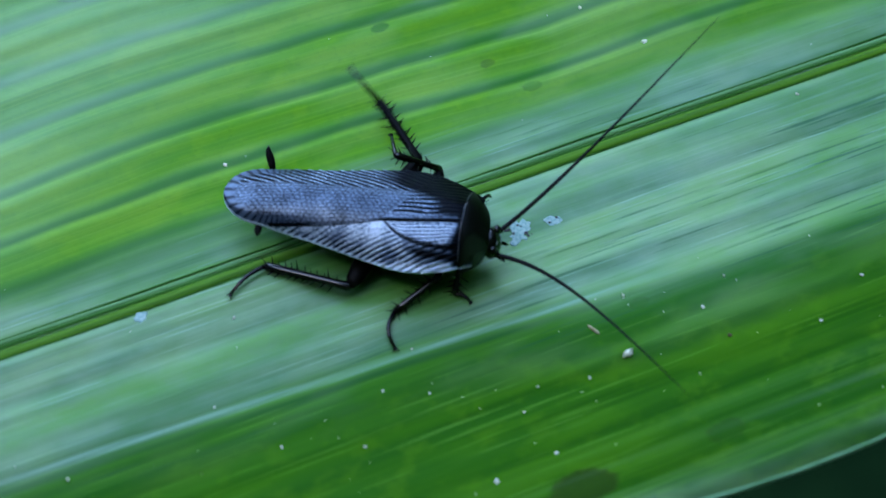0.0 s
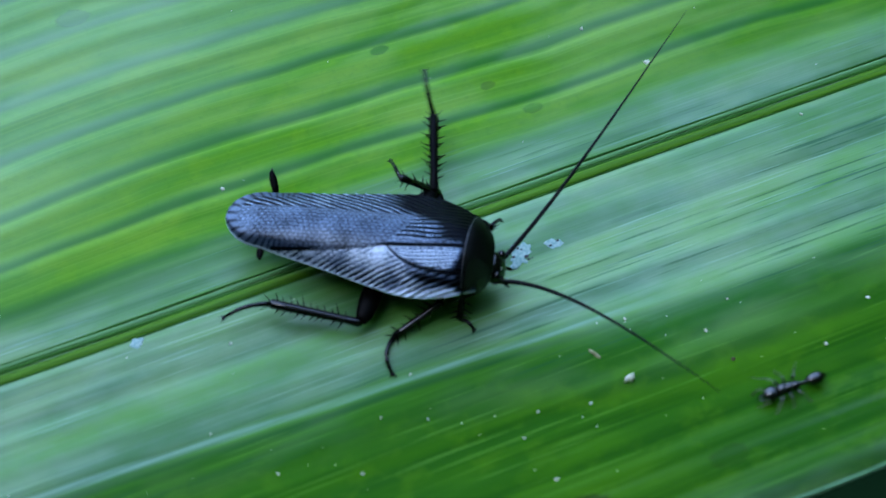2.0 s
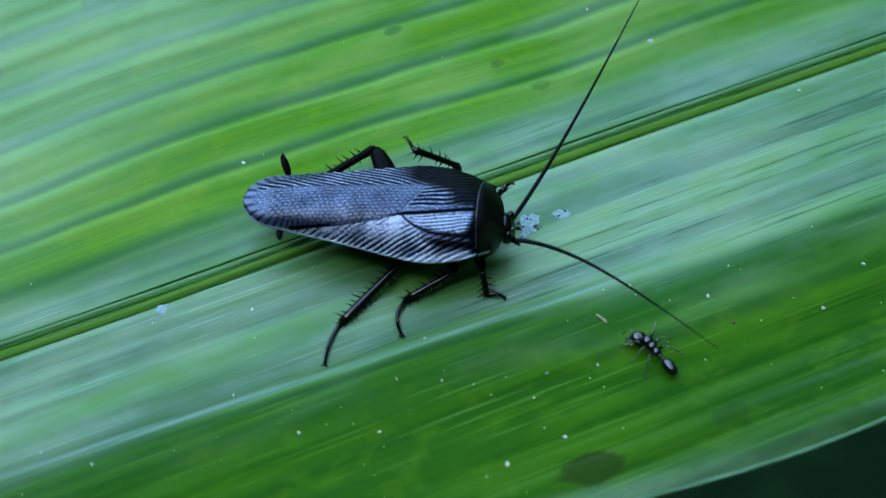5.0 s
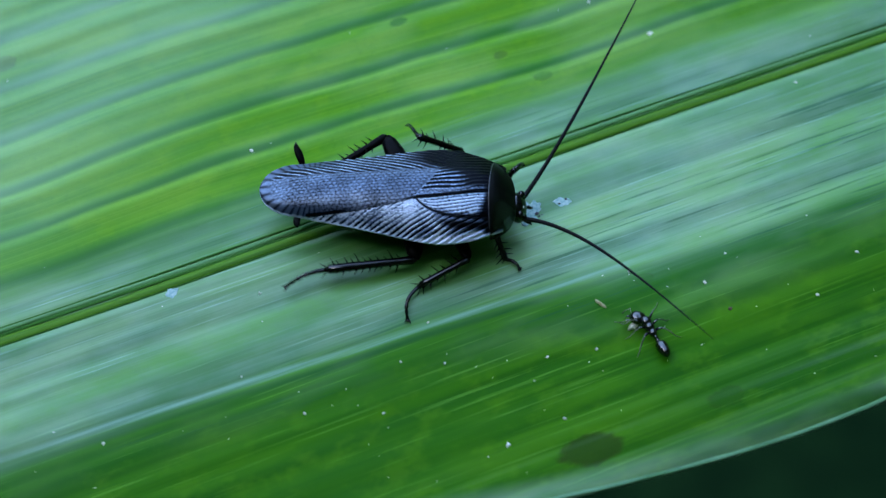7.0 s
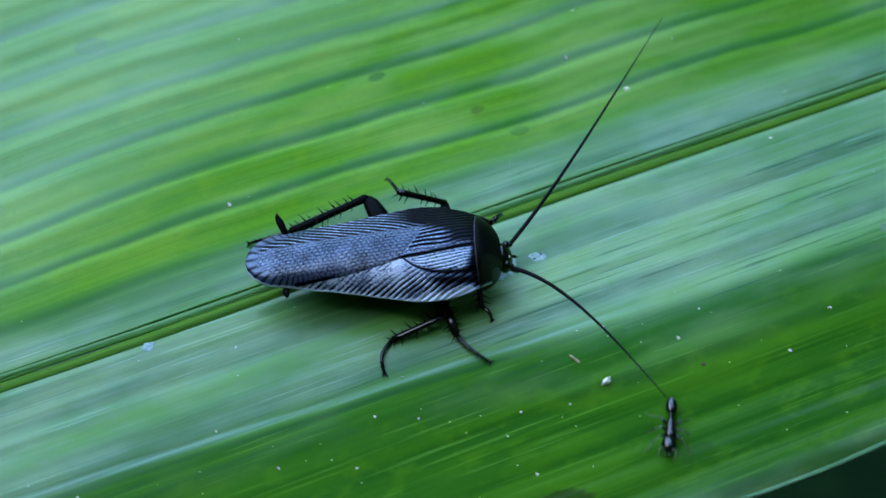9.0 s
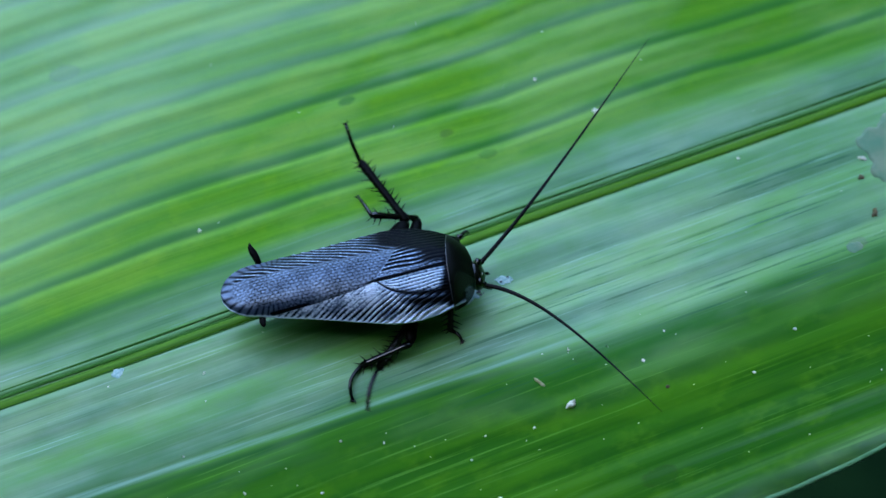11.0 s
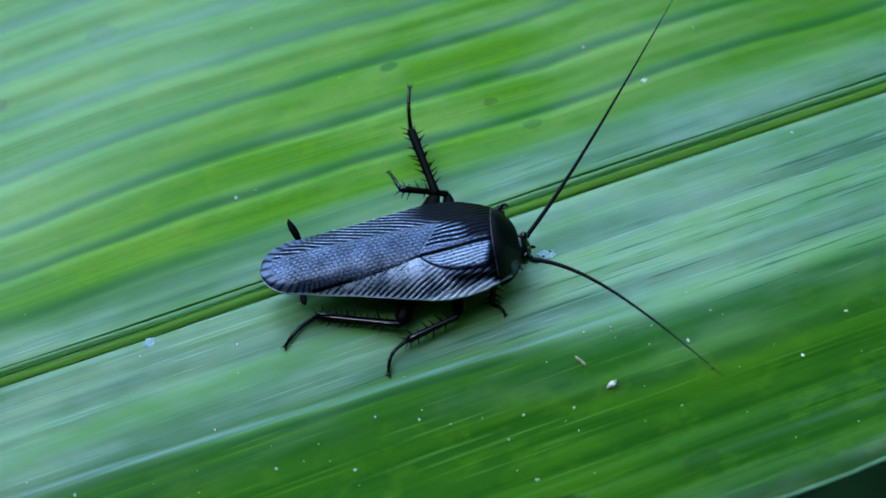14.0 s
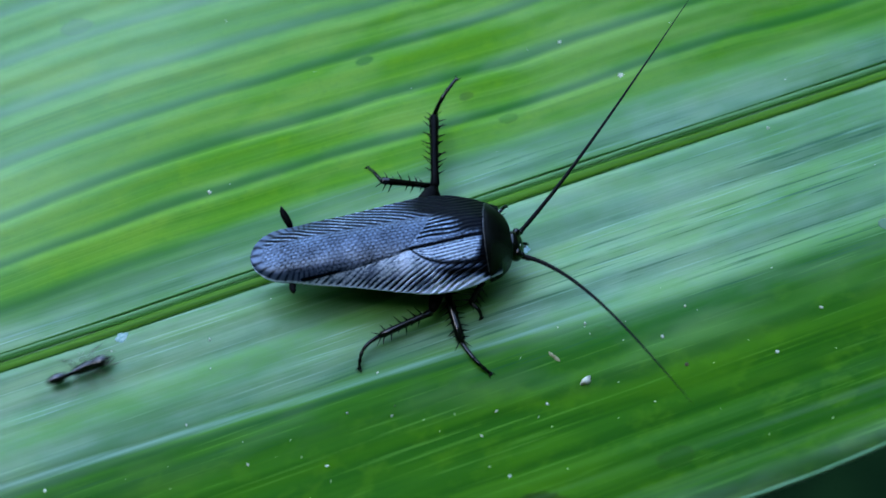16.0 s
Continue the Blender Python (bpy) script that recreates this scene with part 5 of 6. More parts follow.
    walk(femur, [
        (0, pose(-0.00052, -0.00125, 0.00160, 0.0, 4.2, -106.2)), (0.5, pose(-0.00052, -0.00129, 0.00159, 0.0, 4.1, -103.7)),
        (1.5, pose(-0.00057, -0.00144, 0.00158, 0.0, 3.8, -106.6)), (1.85, pose(-0.00052, -0.00167, 0.00157, 0.0, 3.6, -97.5)),
        (2.2, pose(-0.00048, -0.00200, 0.00155, -0.0, 3.3, -88.5)), (2.267, pose(-0.00098, -0.00108, 0.00164, -0.0, 4.2, -72.1)),
        (2.333, pose(-0.00147, -0.00057, 0.00170, -0.0, 4.9, -54.1)), (2.4, pose(-0.00162, -0.00033, 0.00173, -0.0, 5.1, -37.7)),
        (2.45, pose(-0.00127, -0.00070, 0.00168, -0.0, 4.4, -24.7)), (2.5, pose(-0.00070, -0.00116, 0.00161, -0.0, 3.5, -11.7)),
        (3, pose(-0.00122, -0.00097, 0.00166, -0.0, 4.2, -17.4)), (3.15, pose(-0.00153, -0.00018, 0.00174, -0.0, 5.4, -38.4)),
        (3.3, pose(-0.00135, 0.00024, 0.00177, -0.0, 5.9, -59.4)), (3.4, pose(-0.00097, 0.00013, 0.00174, -0.0, 5.5, -74.3)),
        (3.5, pose(-0.00051, -0.00028, 0.00168, -0.0, 4.8, -89.2)), (3.85, pose(-0.00048, -0.00062, 0.00165, 0.0, 4.5, -99.2)),
        (4.2, pose(-0.00046, -0.00109, 0.00161, 0.0, 4.1, -109.2)), (4.533, pose(-0.00089, -0.00007, 0.00174, 0.0, 5.7, -92.1)),
        (4.867, pose(-0.00147, 0.00050, 0.00185, -0.0, 6.8, -73.0)), (5.2, pose(-0.00178, 0.00068, 0.00189, -0.0, 7.3, -55.8)),
        (5.4, pose(-0.00244, 0.00034, 0.00195, -0.0, 8.0, -38.0)), (5.6, pose(-0.00282, -0.00042, 0.00194, -0.0, 7.8, -18.1)),
        (5.8, pose(-0.00269, -0.00119, 0.00187, -0.0, 7.0, -0.3)), (6, pose(-0.00250, -0.00148, 0.00183, 0.0, 6.5, 8.1)),
        (6.175, pose(-0.00247, -0.00120, 0.00182, -0.0, 6.5, -0.3)), (6.35, pose(-0.00235, -0.00092, 0.00180, -0.0, 6.2, -8.6)),
        (6.525, pose(-0.00195, -0.00062, 0.00172, -0.0, 3.3, -28.2)), (6.7, pose(-0.00108, -0.00057, 0.00160, -0.0, -0.0, -47.6)),
        (6.8, pose(-0.00101, -0.00041, 0.00162, -0.0, 1.5, -58.7)), (6.9, pose(-0.00082, -0.00039, 0.00164, -0.0, 3.0, -70.2)),
        (7, pose(-0.00060, -0.00055, 0.00165, -0.0, 4.4, -81.4)), (7.15, pose(-0.00047, -0.00054, 0.00165, 0.0, 4.4, -95.3)),
        (7.3, pose(-0.00036, -0.00080, 0.00163, 0.0, 4.1, -109.2)), (7.6, pose(-0.00045, -0.00106, 0.00161, 0.0, 3.9, -111.4)),
        (8, pose(-0.00051, -0.00123, 0.00160, 0.0, 3.7, -113.6)), (8.4, pose(-0.00031, -0.00078, 0.00163, 0.0, 4.2, -114.1)),
        (8.5, pose(-0.00059, -0.00021, 0.00167, -0.0, 4.1, -87.9)), (8.6, pose(-0.00084, -0.00058, 0.00164, -0.0, 3.1, -61.7)),
        (8.667, pose(-0.00198, -0.00036, 0.00176, -0.0, 5.0, -36.7)), (8.733, pose(-0.00251, -0.00128, 0.00181, -0.0, 6.0, -3.9)),
        (8.8, pose(-0.00186, -0.00173, 0.00174, 0.0, 5.6, 21.2)), (8.867, pose(-0.00195, -0.00190, 0.00177, 0.0, 5.9, 25.1)),
        (8.933, pose(-0.00202, -0.00207, 0.00179, 0.0, 6.2, 29.0)), (9, pose(-0.00208, -0.00222, 0.00181, 0.0, 6.4, 32.9)),
        (9.6, pose(-0.00244, -0.00272, 0.00196, 0.0, 8.4, 38.0)), (9.8, pose(-0.00186, -0.00224, 0.00182, 0.0, 6.5, 37.0)),
        (10, pose(-0.00128, -0.00177, 0.00168, 0.0, 4.7, 36.0)), (10.4, pose(-0.00117, -0.00156, 0.00166, 0.0, 4.5, 22.5)),
        (10.8, pose(-0.00083, -0.00125, 0.00162, 0.0, 4.0, 9.1)), (11.033, pose(-0.00094, -0.00137, 0.00163, -0.0, 4.2, -8.0)),
        (11.267, pose(-0.00059, -0.00141, 0.00161, -0.0, 3.9, -26.9)), (11.5, pose(0.00009, -0.00177, 0.00155, -0.0, 3.2, -43.9)),
        (11.767, pose(-0.00037, -0.00097, 0.00162, -0.0, 4.1, -64.6)), (12.033, pose(-0.00029, -0.00068, 0.00164, -0.0, 4.3, -88.8)),
        (12.3, pose(-0.00046, -0.00110, 0.00161, 0.0, 4.0, -109.5)), (12.5, pose(-0.00049, -0.00116, 0.00160, 0.0, 4.0, -110.1)),
        (13, pose(-0.00050, -0.00120, 0.00160, 0.0, 3.9, -109.3)), (14, pose(-0.00046, -0.00109, 0.00161, 0.0, 4.3, -109.7)),
        (14.5, pose(-0.00043, -0.00100, 0.00162, 0.0, 4.7, -109.0)), (14.65, pose(-0.00066, -0.00040, 0.00166, -0.0, 4.5, -86.1)),
        (14.8, pose(-0.00084, -0.00052, 0.00165, -0.0, 3.6, -63.2)), (14.9, pose(-0.00126, -0.00045, 0.00167, -0.0, 3.8, -46.7)),
        (15, pose(-0.00143, -0.00066, 0.00167, -0.0, 3.7, -30.3)), (15.1, pose(-0.00188, -0.00090, 0.00173, -0.0, 5.1, -14.5)),
        (15.2, pose(-0.00199, -0.00124, 0.00176, 0.0, 6.0, 1.4)), (15.3, pose(-0.00179, -0.00143, 0.00173, 0.0, 5.6, 12.4)),
        (15.4, pose(-0.00142, -0.00160, 0.00169, 0.0, 5.1, 23.4)), (16, pose(-0.00267, -0.00158, 0.00190, 0.0, 7.8, 10.0))])
    walk(tibia, [
        (0, pose(0.00460, 0.00000, 0.00000, 4.2, 8.6, -81.0)), (0.5, pose(0.00460, 0.00000, 0.00000, 4.1, 8.8, -82.5)),
        (1.5, pose(0.00460, 0.00000, 0.00000, 3.8, 8.7, -79.6)), (1.85, pose(0.00460, 0.00000, 0.00000, 3.6, 2.0, -82.8)),
        (2.2, pose(0.00460, 0.00000, 0.00000, 3.3, -4.7, -86.1)), (2.267, pose(0.00460, 0.00000, -0.00000, 4.2, -0.3, -82.8)),
        (2.333, pose(0.00460, 0.00000, 0.00000, 4.8, 4.7, -77.8)), (2.4, pose(0.00460, 0.00000, 0.00000, 5.0, 8.4, -74.2)),
        (2.45, pose(0.00460, -0.00000, 0.00000, 4.5, 9.8, -89.7)), (2.5, pose(0.00460, 0.00000, -0.00000, 3.4, 10.8, -105.4)),
        (3, pose(0.00460, 0.00000, 0.00000, 4.0, 11.2, -109.5)), (3.15, pose(0.00460, -0.00000, -0.00000, 5.3, 11.2, -102.6)),
        (3.3, pose(0.00460, 0.00000, 0.00000, 5.9, 10.2, -95.9)), (3.4, pose(0.00460, 0.00000, 0.00000, 5.5, 4.1, -84.5)),
        (3.5, pose(0.00460, -0.00000, -0.00000, 4.6, -1.9, -73.1)), (3.85, pose(0.00460, -0.00000, -0.00000, 4.4, 3.6, -76.9)),
        (4.2, pose(0.00460, -0.00000, -0.00000, 4.1, 8.8, -81.0)), (4.533, pose(0.00460, -0.00000, -0.00000, 5.6, 10.1, -74.3)),
        (4.867, pose(0.00460, 0.00000, 0.00000, 6.3, 8.8, -64.1)), (5.2, pose(0.00460, 0.00000, 0.00000, 6.2, 5.9, -58.1)),
        (5.4, pose(0.00460, 0.00000, 0.00000, 7.1, 6.5, -61.2)), (5.6, pose(0.00460, 0.00000, 0.00000, 7.2, 7.0, -65.4)),
        (5.8, pose(0.00460, 0.00000, 0.00000, 6.6, 7.0, -68.8)), (6, pose(0.00460, 0.00000, 0.00000, 6.5, 8.2, -77.2)),
        (6.175, pose(0.00460, 0.00000, 0.00000, 6.5, 8.9, -81.1)), (6.35, pose(0.00460, 0.00000, -0.00000, 6.3, 9.1, -85.2)),
        (6.525, pose(0.00460, 0.00000, 0.00000, 3.3, 12.3, -92.2)), (6.7, pose(0.00460, 0.00000, 0.00000, -0.0, 12.2, -100.0)),
        (6.8, pose(0.00460, 0.00000, 0.00000, 1.5, 8.2, -95.8)), (6.9, pose(0.00460, 0.00000, -0.00000, 3.0, 3.7, -91.3)),
        (7, pose(0.00460, 0.00000, 0.00000, 4.3, -0.9, -87.3)), (7.15, pose(0.00460, 0.00000, -0.00000, 4.3, -4.8, -79.5)),
        (7.3, pose(0.00460, 0.00000, 0.00000, 3.9, -8.6, -71.6)), (7.6, pose(0.00460, 0.00000, 0.00000, 3.9, 9.3, -85.1)),
        (8, pose(0.00460, -0.00000, -0.00000, 3.7, 9.3, -85.0)), (8.4, pose(0.00460, 0.00000, 0.00000, 4.2, 9.0, -82.2)),
        (8.5, pose(0.00460, 0.00000, 0.00000, 4.1, 10.5, -89.0)), (8.6, pose(0.00460, 0.00000, 0.00000, 3.1, 10.7, -96.0)),
        (8.667, pose(0.00460, 0.00000, 0.00000, 5.0, 12.4, -101.2)), (8.733, pose(0.00460, 0.00000, -0.00000, 5.7, 13.4, -111.8)),
        (8.8, pose(0.00460, 0.00000, -0.00000, 5.0, 12.2, -117.9)), (8.867, pose(0.00460, 0.00000, 0.00000, 5.5, 12.1, -113.1)),
        (8.933, pose(0.00460, -0.00000, -0.00000, 5.9, 11.7, -108.2)), (9, pose(0.00460, 0.00000, 0.00000, 6.3, 11.1, -103.6)),
        (9.6, pose(0.00460, 0.00000, 0.00000, 8.5, 9.4, -88.5)), (9.8, pose(0.00460, 0.00000, 0.00000, 6.4, 11.5, -103.5)),
        (10, pose(0.00460, 0.00000, 0.00000, 4.2, 11.9, -118.8)), (10.4, pose(0.00460, 0.00000, -0.00000, 4.0, 12.0, -118.4)),
        (10.8, pose(0.00460, 0.00000, 0.00000, 3.6, 11.5, -118.1)), (11.033, pose(0.00460, 0.00000, 0.00000, 3.5, 14.5, -125.7)),
        (11.267, pose(0.00460, 0.00000, 0.00000, 2.6, 15.0, -139.3)), (11.5, pose(0.00460, 0.00000, 0.00000, 1.8, 12.2, -147.4)),
        (11.767, pose(0.00460, 0.00000, 0.00000, 3.2, 12.1, -128.7)), (12.033, pose(0.00460, 0.00000, 0.00000, 4.2, 10.8, -106.5)),
        (12.3, pose(0.00460, 0.00000, 0.00000, 4.0, 9.3, -88.1)), (12.5, pose(0.00460, 0.00000, -0.00000, 4.0, 9.2, -86.8)),
        (13, pose(0.00460, 0.00000, 0.00000, 4.0, 9.3, -88.1)), (14, pose(0.00460, 0.00000, -0.00000, 4.3, 8.5, -86.4)),
        (14.5, pose(0.00460, 0.00000, 0.00000, 4.7, 8.5, -82.4)), (14.65, pose(0.00460, 0.00000, 0.00000, 4.6, 9.9, -89.9)),
        (14.8, pose(0.00460, 0.00000, 0.00000, 3.6, 10.6, -97.7)), (14.9, pose(0.00460, -0.00000, -0.00000, 3.8, 11.2, -104.5)),
        (15, pose(0.00460, -0.00000, 0.00000, 3.5, 11.6, -111.5)), (15.1, pose(0.00460, 0.00000, 0.00000, 5.0, 11.9, -105.0)),
        (15.2, pose(0.00460, -0.00000, 0.00000, 6.0, 10.5, -98.9)), (15.3, pose(0.00460, -0.00000, 0.00000, 5.6, 10.8, -102.8)),
        (15.4, pose(0.00460, 0.00000, 0.00000, 4.9, 10.8, -106.7)), (16, pose(0.00460, 0.00000, 0.00000, 7.9, 8.8, -86.3))])
    walk(tarsus, [
        (0, pose(0.00565, -0.00664, -0.00102, 1.3, -3.5, -17.6)), (0.5, pose(0.00548, -0.00666, -0.00104, 1.7, -3.2, -24.3)),
        (1.5, pose(0.00581, -0.00661, -0.00103, 1.4, -3.1, -21.3)), (1.85, pose(0.00545, -0.00674, -0.00024, 2.4, -2.2, -42.3)),
        (2.2, pose(0.00506, -0.00676, 0.00056, 2.9, -1.1, -63.2)), (2.267, pose(0.00545, -0.00675, 0.00003, 3.9, -1.2, -66.7)),
        (2.333, pose(0.00603, -0.00663, -0.00055, 4.6, -1.1, -71.0)), (2.4, pose(0.00643, -0.00647, -0.00099, 4.9, -0.9, -74.5)),
        (2.45, pose(0.00463, -0.00670, -0.00116, 4.3, -0.3, -80.0)), (2.5, pose(0.00283, -0.00644, -0.00127, 3.5, 0.2, -85.5)),
        (3, pose(0.00238, -0.00629, -0.00132, 4.2, 0.5, -89.5)), (3.15, pose(0.00314, -0.00651, -0.00132, 5.3, -0.4, -80.6)),
        (3.3, pose(0.00391, -0.00666, -0.00121, 5.6, -1.4, -71.7)), (3.4, pose(0.00525, -0.00675, -0.00048, 5.0, 0.4, -64.4)),
        (3.5, pose(0.00658, -0.00650, 0.00022, 4.1, 2.5, -57.3)), (3.85, pose(0.00614, -0.00661, -0.00043, 3.0, -0.6, -40.8)),
        (4.2, pose(0.00565, -0.00664, -0.00104, 1.7, -3.2, -24.3)), (4.533, pose(0.00641, -0.00645, -0.00120, 2.6, -4.5, -27.8)),
        (4.867, pose(0.00754, -0.00604, -0.00104, 3.6, -5.3, -32.3)), (5.2, pose(0.00817, -0.00575, -0.00069, 4.2, -5.4, -35.8)),
        (5.4, pose(0.00785, -0.00592, -0.00077, 4.6, -5.9, -35.1)), (5.6, pose(0.00741, -0.00614, -0.00083, 4.4, -5.7, -34.0)),
        (5.8, pose(0.00704, -0.00629, -0.00083, 3.8, -5.1, -33.2)), (6, pose(0.00609, -0.00656, -0.00097, 4.3, -4.3, -40.9)),
        (6.175, pose(0.00564, -0.00664, -0.00105, 5.4, -3.0, -56.2)), (6.35, pose(0.00517, -0.00669, -0.00108, 5.9, -1.5, -71.4)),
        (6.525, pose(0.00434, -0.00664, -0.00144, 2.6, -1.5, -52.9)), (6.7, pose(0.00344, -0.00655, -0.00143, -0.0, 0.5, -34.6)),
        (6.8, pose(0.00392, -0.00670, -0.00097, 1.1, 1.7, -45.3)), (6.9, pose(0.00444, -0.00678, -0.00044, 2.6, 3.3, -60.1)),
        (7, pose(0.00492, -0.00679, 0.00010, 4.1, 4.4, -70.8)), (7.15, pose(0.00584, -0.00666, 0.00057, 3.6, 4.1, -54.7)),
        (7.3, pose(0.00672, -0.00638, 0.00102, 2.6, 4.2, -38.6)), (7.6, pose(0.00518, -0.00669, -0.00109, 1.9, -2.9, -29.5)),
        (8, pose(0.00519, -0.00668, -0.00110, 1.3, -2.6, -21.3)), (8.4, pose(0.00551, -0.00665, -0.00106, 2.1, -3.2, -29.7)),
        (8.5, pose(0.00471, -0.00669, -0.00124, 3.4, -1.7, -57.7)), (8.6, pose(0.00390, -0.00665, -0.00126, 3.1, 0.3, -85.6)),
        (8.667, pose(0.00331, -0.00651, -0.00146, 5.0, 1.1, -96.7)), (8.733, pose(0.00215, -0.00614, -0.00158, 5.5, 3.1, -114.8)),
        (8.8, pose(0.00149, -0.00588, -0.00143, 4.5, 3.8, -126.2)), (8.867, pose(0.00199, -0.00611, -0.00143, 5.5, 2.6, -110.6)),
        (8.933, pose(0.00252, -0.00632, -0.00138, 6.2, 0.8, -92.3)), (9, pose(0.00303, -0.00649, -0.00131, 6.3, -1.0, -76.9)),
        (9.6, pose(0.00478, -0.00671, -0.00111, 7.6, -3.1, -65.0)), (9.8, pose(0.00304, -0.00648, -0.00136, 6.4, -0.7, -79.3)),
        (10, pose(0.00140, -0.00583, -0.00140, 4.7, 0.8, -93.7)), (10.4, pose(0.00144, -0.00585, -0.00141, 4.4, 1.3, -100.3)),
        (10.8, pose(0.00146, -0.00588, -0.00135, 3.9, 1.7, -106.8)), (11.033, pose(0.00076, -0.00535, -0.00171, 4.1, 1.2, -99.7)),
        (11.267, pose(-0.00038, -0.00428, -0.00176, 3.9, 0.6, -91.2)), (11.5, pose(-0.00100, -0.00358, -0.00144, 3.2, 0.2, -84.1)),
        (11.767, pose(0.00044, -0.00519, -0.00142, 3.7, -1.2, -65.9)), (12.033, pose(0.00270, -0.00641, -0.00127, 3.0, -2.6, -44.1)),
        (12.3, pose(0.00482, -0.00671, -0.00110, 1.7, -3.1, -25.8)), (12.5, pose(0.00498, -0.00670, -0.00109, 1.5, -3.2, -22.7)),
        (13, pose(0.00482, -0.00671, -0.00110, 1.8, -3.0, -27.9)), (14, pose(0.00502, -0.00671, -0.00101, 2.0, -2.4, -27.9)),
        (14.5, pose(0.00549, -0.00667, -0.00100, 2.1, -3.7, -27.2)), (14.65, pose(0.00461, -0.00670, -0.00117, 3.3, -2.6, -47.2)),
        (14.8, pose(0.00371, -0.00663, -0.00125, 3.3, -0.9, -67.1)), (14.9, pose(0.00293, -0.00646, -0.00132, 3.7, -0.6, -74.0)),
        (15, pose(0.00216, -0.00620, -0.00136, 3.7, -0.1, -80.9)), (15.1, pose(0.00287, -0.00643, -0.00141, 5.0, -0.1, -85.1)),
        (15.2, pose(0.00357, -0.00661, -0.00124, 6.0, 0.2, -89.4)), (15.3, pose(0.00312, -0.00651, -0.00127, 5.6, 0.1, -86.2)),
        (15.4, pose(0.00268, -0.00640, -0.00128, 5.1, 0.0, -83.0)), (16, pose(0.00504, -0.00670, -0.00104, 7.0, -2.7, -63.8))])
    femur, tibia, tarsus = legs['mid_right']
    walk(femur, [
        (0, pose(0.00203, -0.00090, 0.00163, -0.0, 3.3, -47.0)), (0.5, pose(0.00198, -0.00089, 0.00163, -0.0, 3.3, -44.2)),
        (1.5, pose(0.00205, -0.00086, 0.00163, -0.0, 3.2, -51.8)), (3.5, pose(0.00207, -0.00098, 0.00162, -0.0, 2.9, -44.8)),
        (6, pose(0.00244, -0.00137, 0.00160, -0.0, 2.8, -62.9)), (7, pose(0.00254, -0.00158, 0.00158, -0.0, 2.9, -62.7)),
        (8, pose(0.00249, -0.00153, 0.00159, -0.0, 3.0, -68.4)), (9, pose(0.00242, -0.00153, 0.00159, -0.0, 3.1, -84.6)),
        (10, pose(0.00236, -0.00196, 0.00156, 0.0, 3.2, -93.8)), (12.5, pose(0.00239, -0.00185, 0.00157, 0.0, 2.7, -91.4)),
        (14.5, pose(0.00240, -0.00158, 0.00158, -0.0, 3.6, -90.0)), (15.5, pose(0.00237, -0.00169, 0.00158, 0.0, 3.3, -94.1)),
        (16, pose(0.00225, -0.00181, 0.00157, 0.0, 3.2, -106.7))])
    walk(tibia, [
        (0, pose(0.00360, 0.00000, 0.00000, 3.5, 16.7, -85.8)), (0.5, pose(0.00360, 0.00000, -0.00000, 3.5, 14.8, -89.7)),
        (1.5, pose(0.00360, 0.00000, 0.00000, 3.3, 16.7, -82.5)), (3.5, pose(0.00360, 0.00000, 0.00000, 3.0, 14.5, -93.6)),
        (6, pose(0.00360, 0.00000, -0.00000, 3.0, 16.8, -88.0)), (7, pose(0.00360, 0.00000, 0.00000, 3.0, 11.7, -86.3)),
        (8, pose(0.00360, 0.00000, 0.00000, 3.1, 16.3, -84.1)), (9, pose(0.00360, 0.00000, -0.00000, 3.2, 15.8, -77.1)),
        (10, pose(0.00360, 0.00000, 0.00000, 3.1, 15.1, -71.4)), (12.5, pose(0.00360, 0.00000, -0.00000, 2.6, 9.5, -73.0)),
        (14.5, pose(0.00360, 0.00000, -0.00000, 3.4, 5.2, -70.2)), (15.5, pose(0.00360, 0.00000, 0.00000, 3.0, 4.9, -66.3)),
        (16, pose(0.00360, -0.00000, 0.00000, 2.5, 4.3, -52.6))])
    walk(tarsus, [
        (0, pose(0.00390, -0.00411, -0.00124, 1.6, -2.3, -29.1)), (0.5, pose(0.00362, -0.00416, -0.00110, 1.9, 0.8, -33.9)),
        (1.5, pose(0.00413, -0.00408, -0.00124, 1.3, -2.3, -24.5)), (3.5, pose(0.00334, -0.00416, -0.00107, 2.1, 2.5, -44.5)),
        (6, pose(0.00374, -0.00411, -0.00124, 1.3, -2.0, -26.2)), (7, pose(0.00387, -0.00420, -0.00087, 1.9, 4.9, -40.6)),
        (8, pose(0.00402, -0.00411, -0.00121, 1.8, -1.8, -37.9)), (9, pose(0.00452, -0.00403, -0.00117, 0.9, -2.4, -16.5)),
        (10, pose(0.00493, -0.00393, -0.00112, 0.4, -2.6, -7.4)), (12.5, pose(0.00484, -0.00406, -0.00071, 1.3, 7.2, -27.6)),
        (14.5, pose(0.00505, -0.00403, -0.00039, 2.1, 11.2, -34.5)), (15.5, pose(0.00532, -0.00392, -0.00036, 1.6, 12.0, -29.1)),
        (16, pose(0.00620, -0.00341, -0.00032, 1.1, 12.2, -19.0))])
    femur, tibia, tarsus = legs['fore_right']
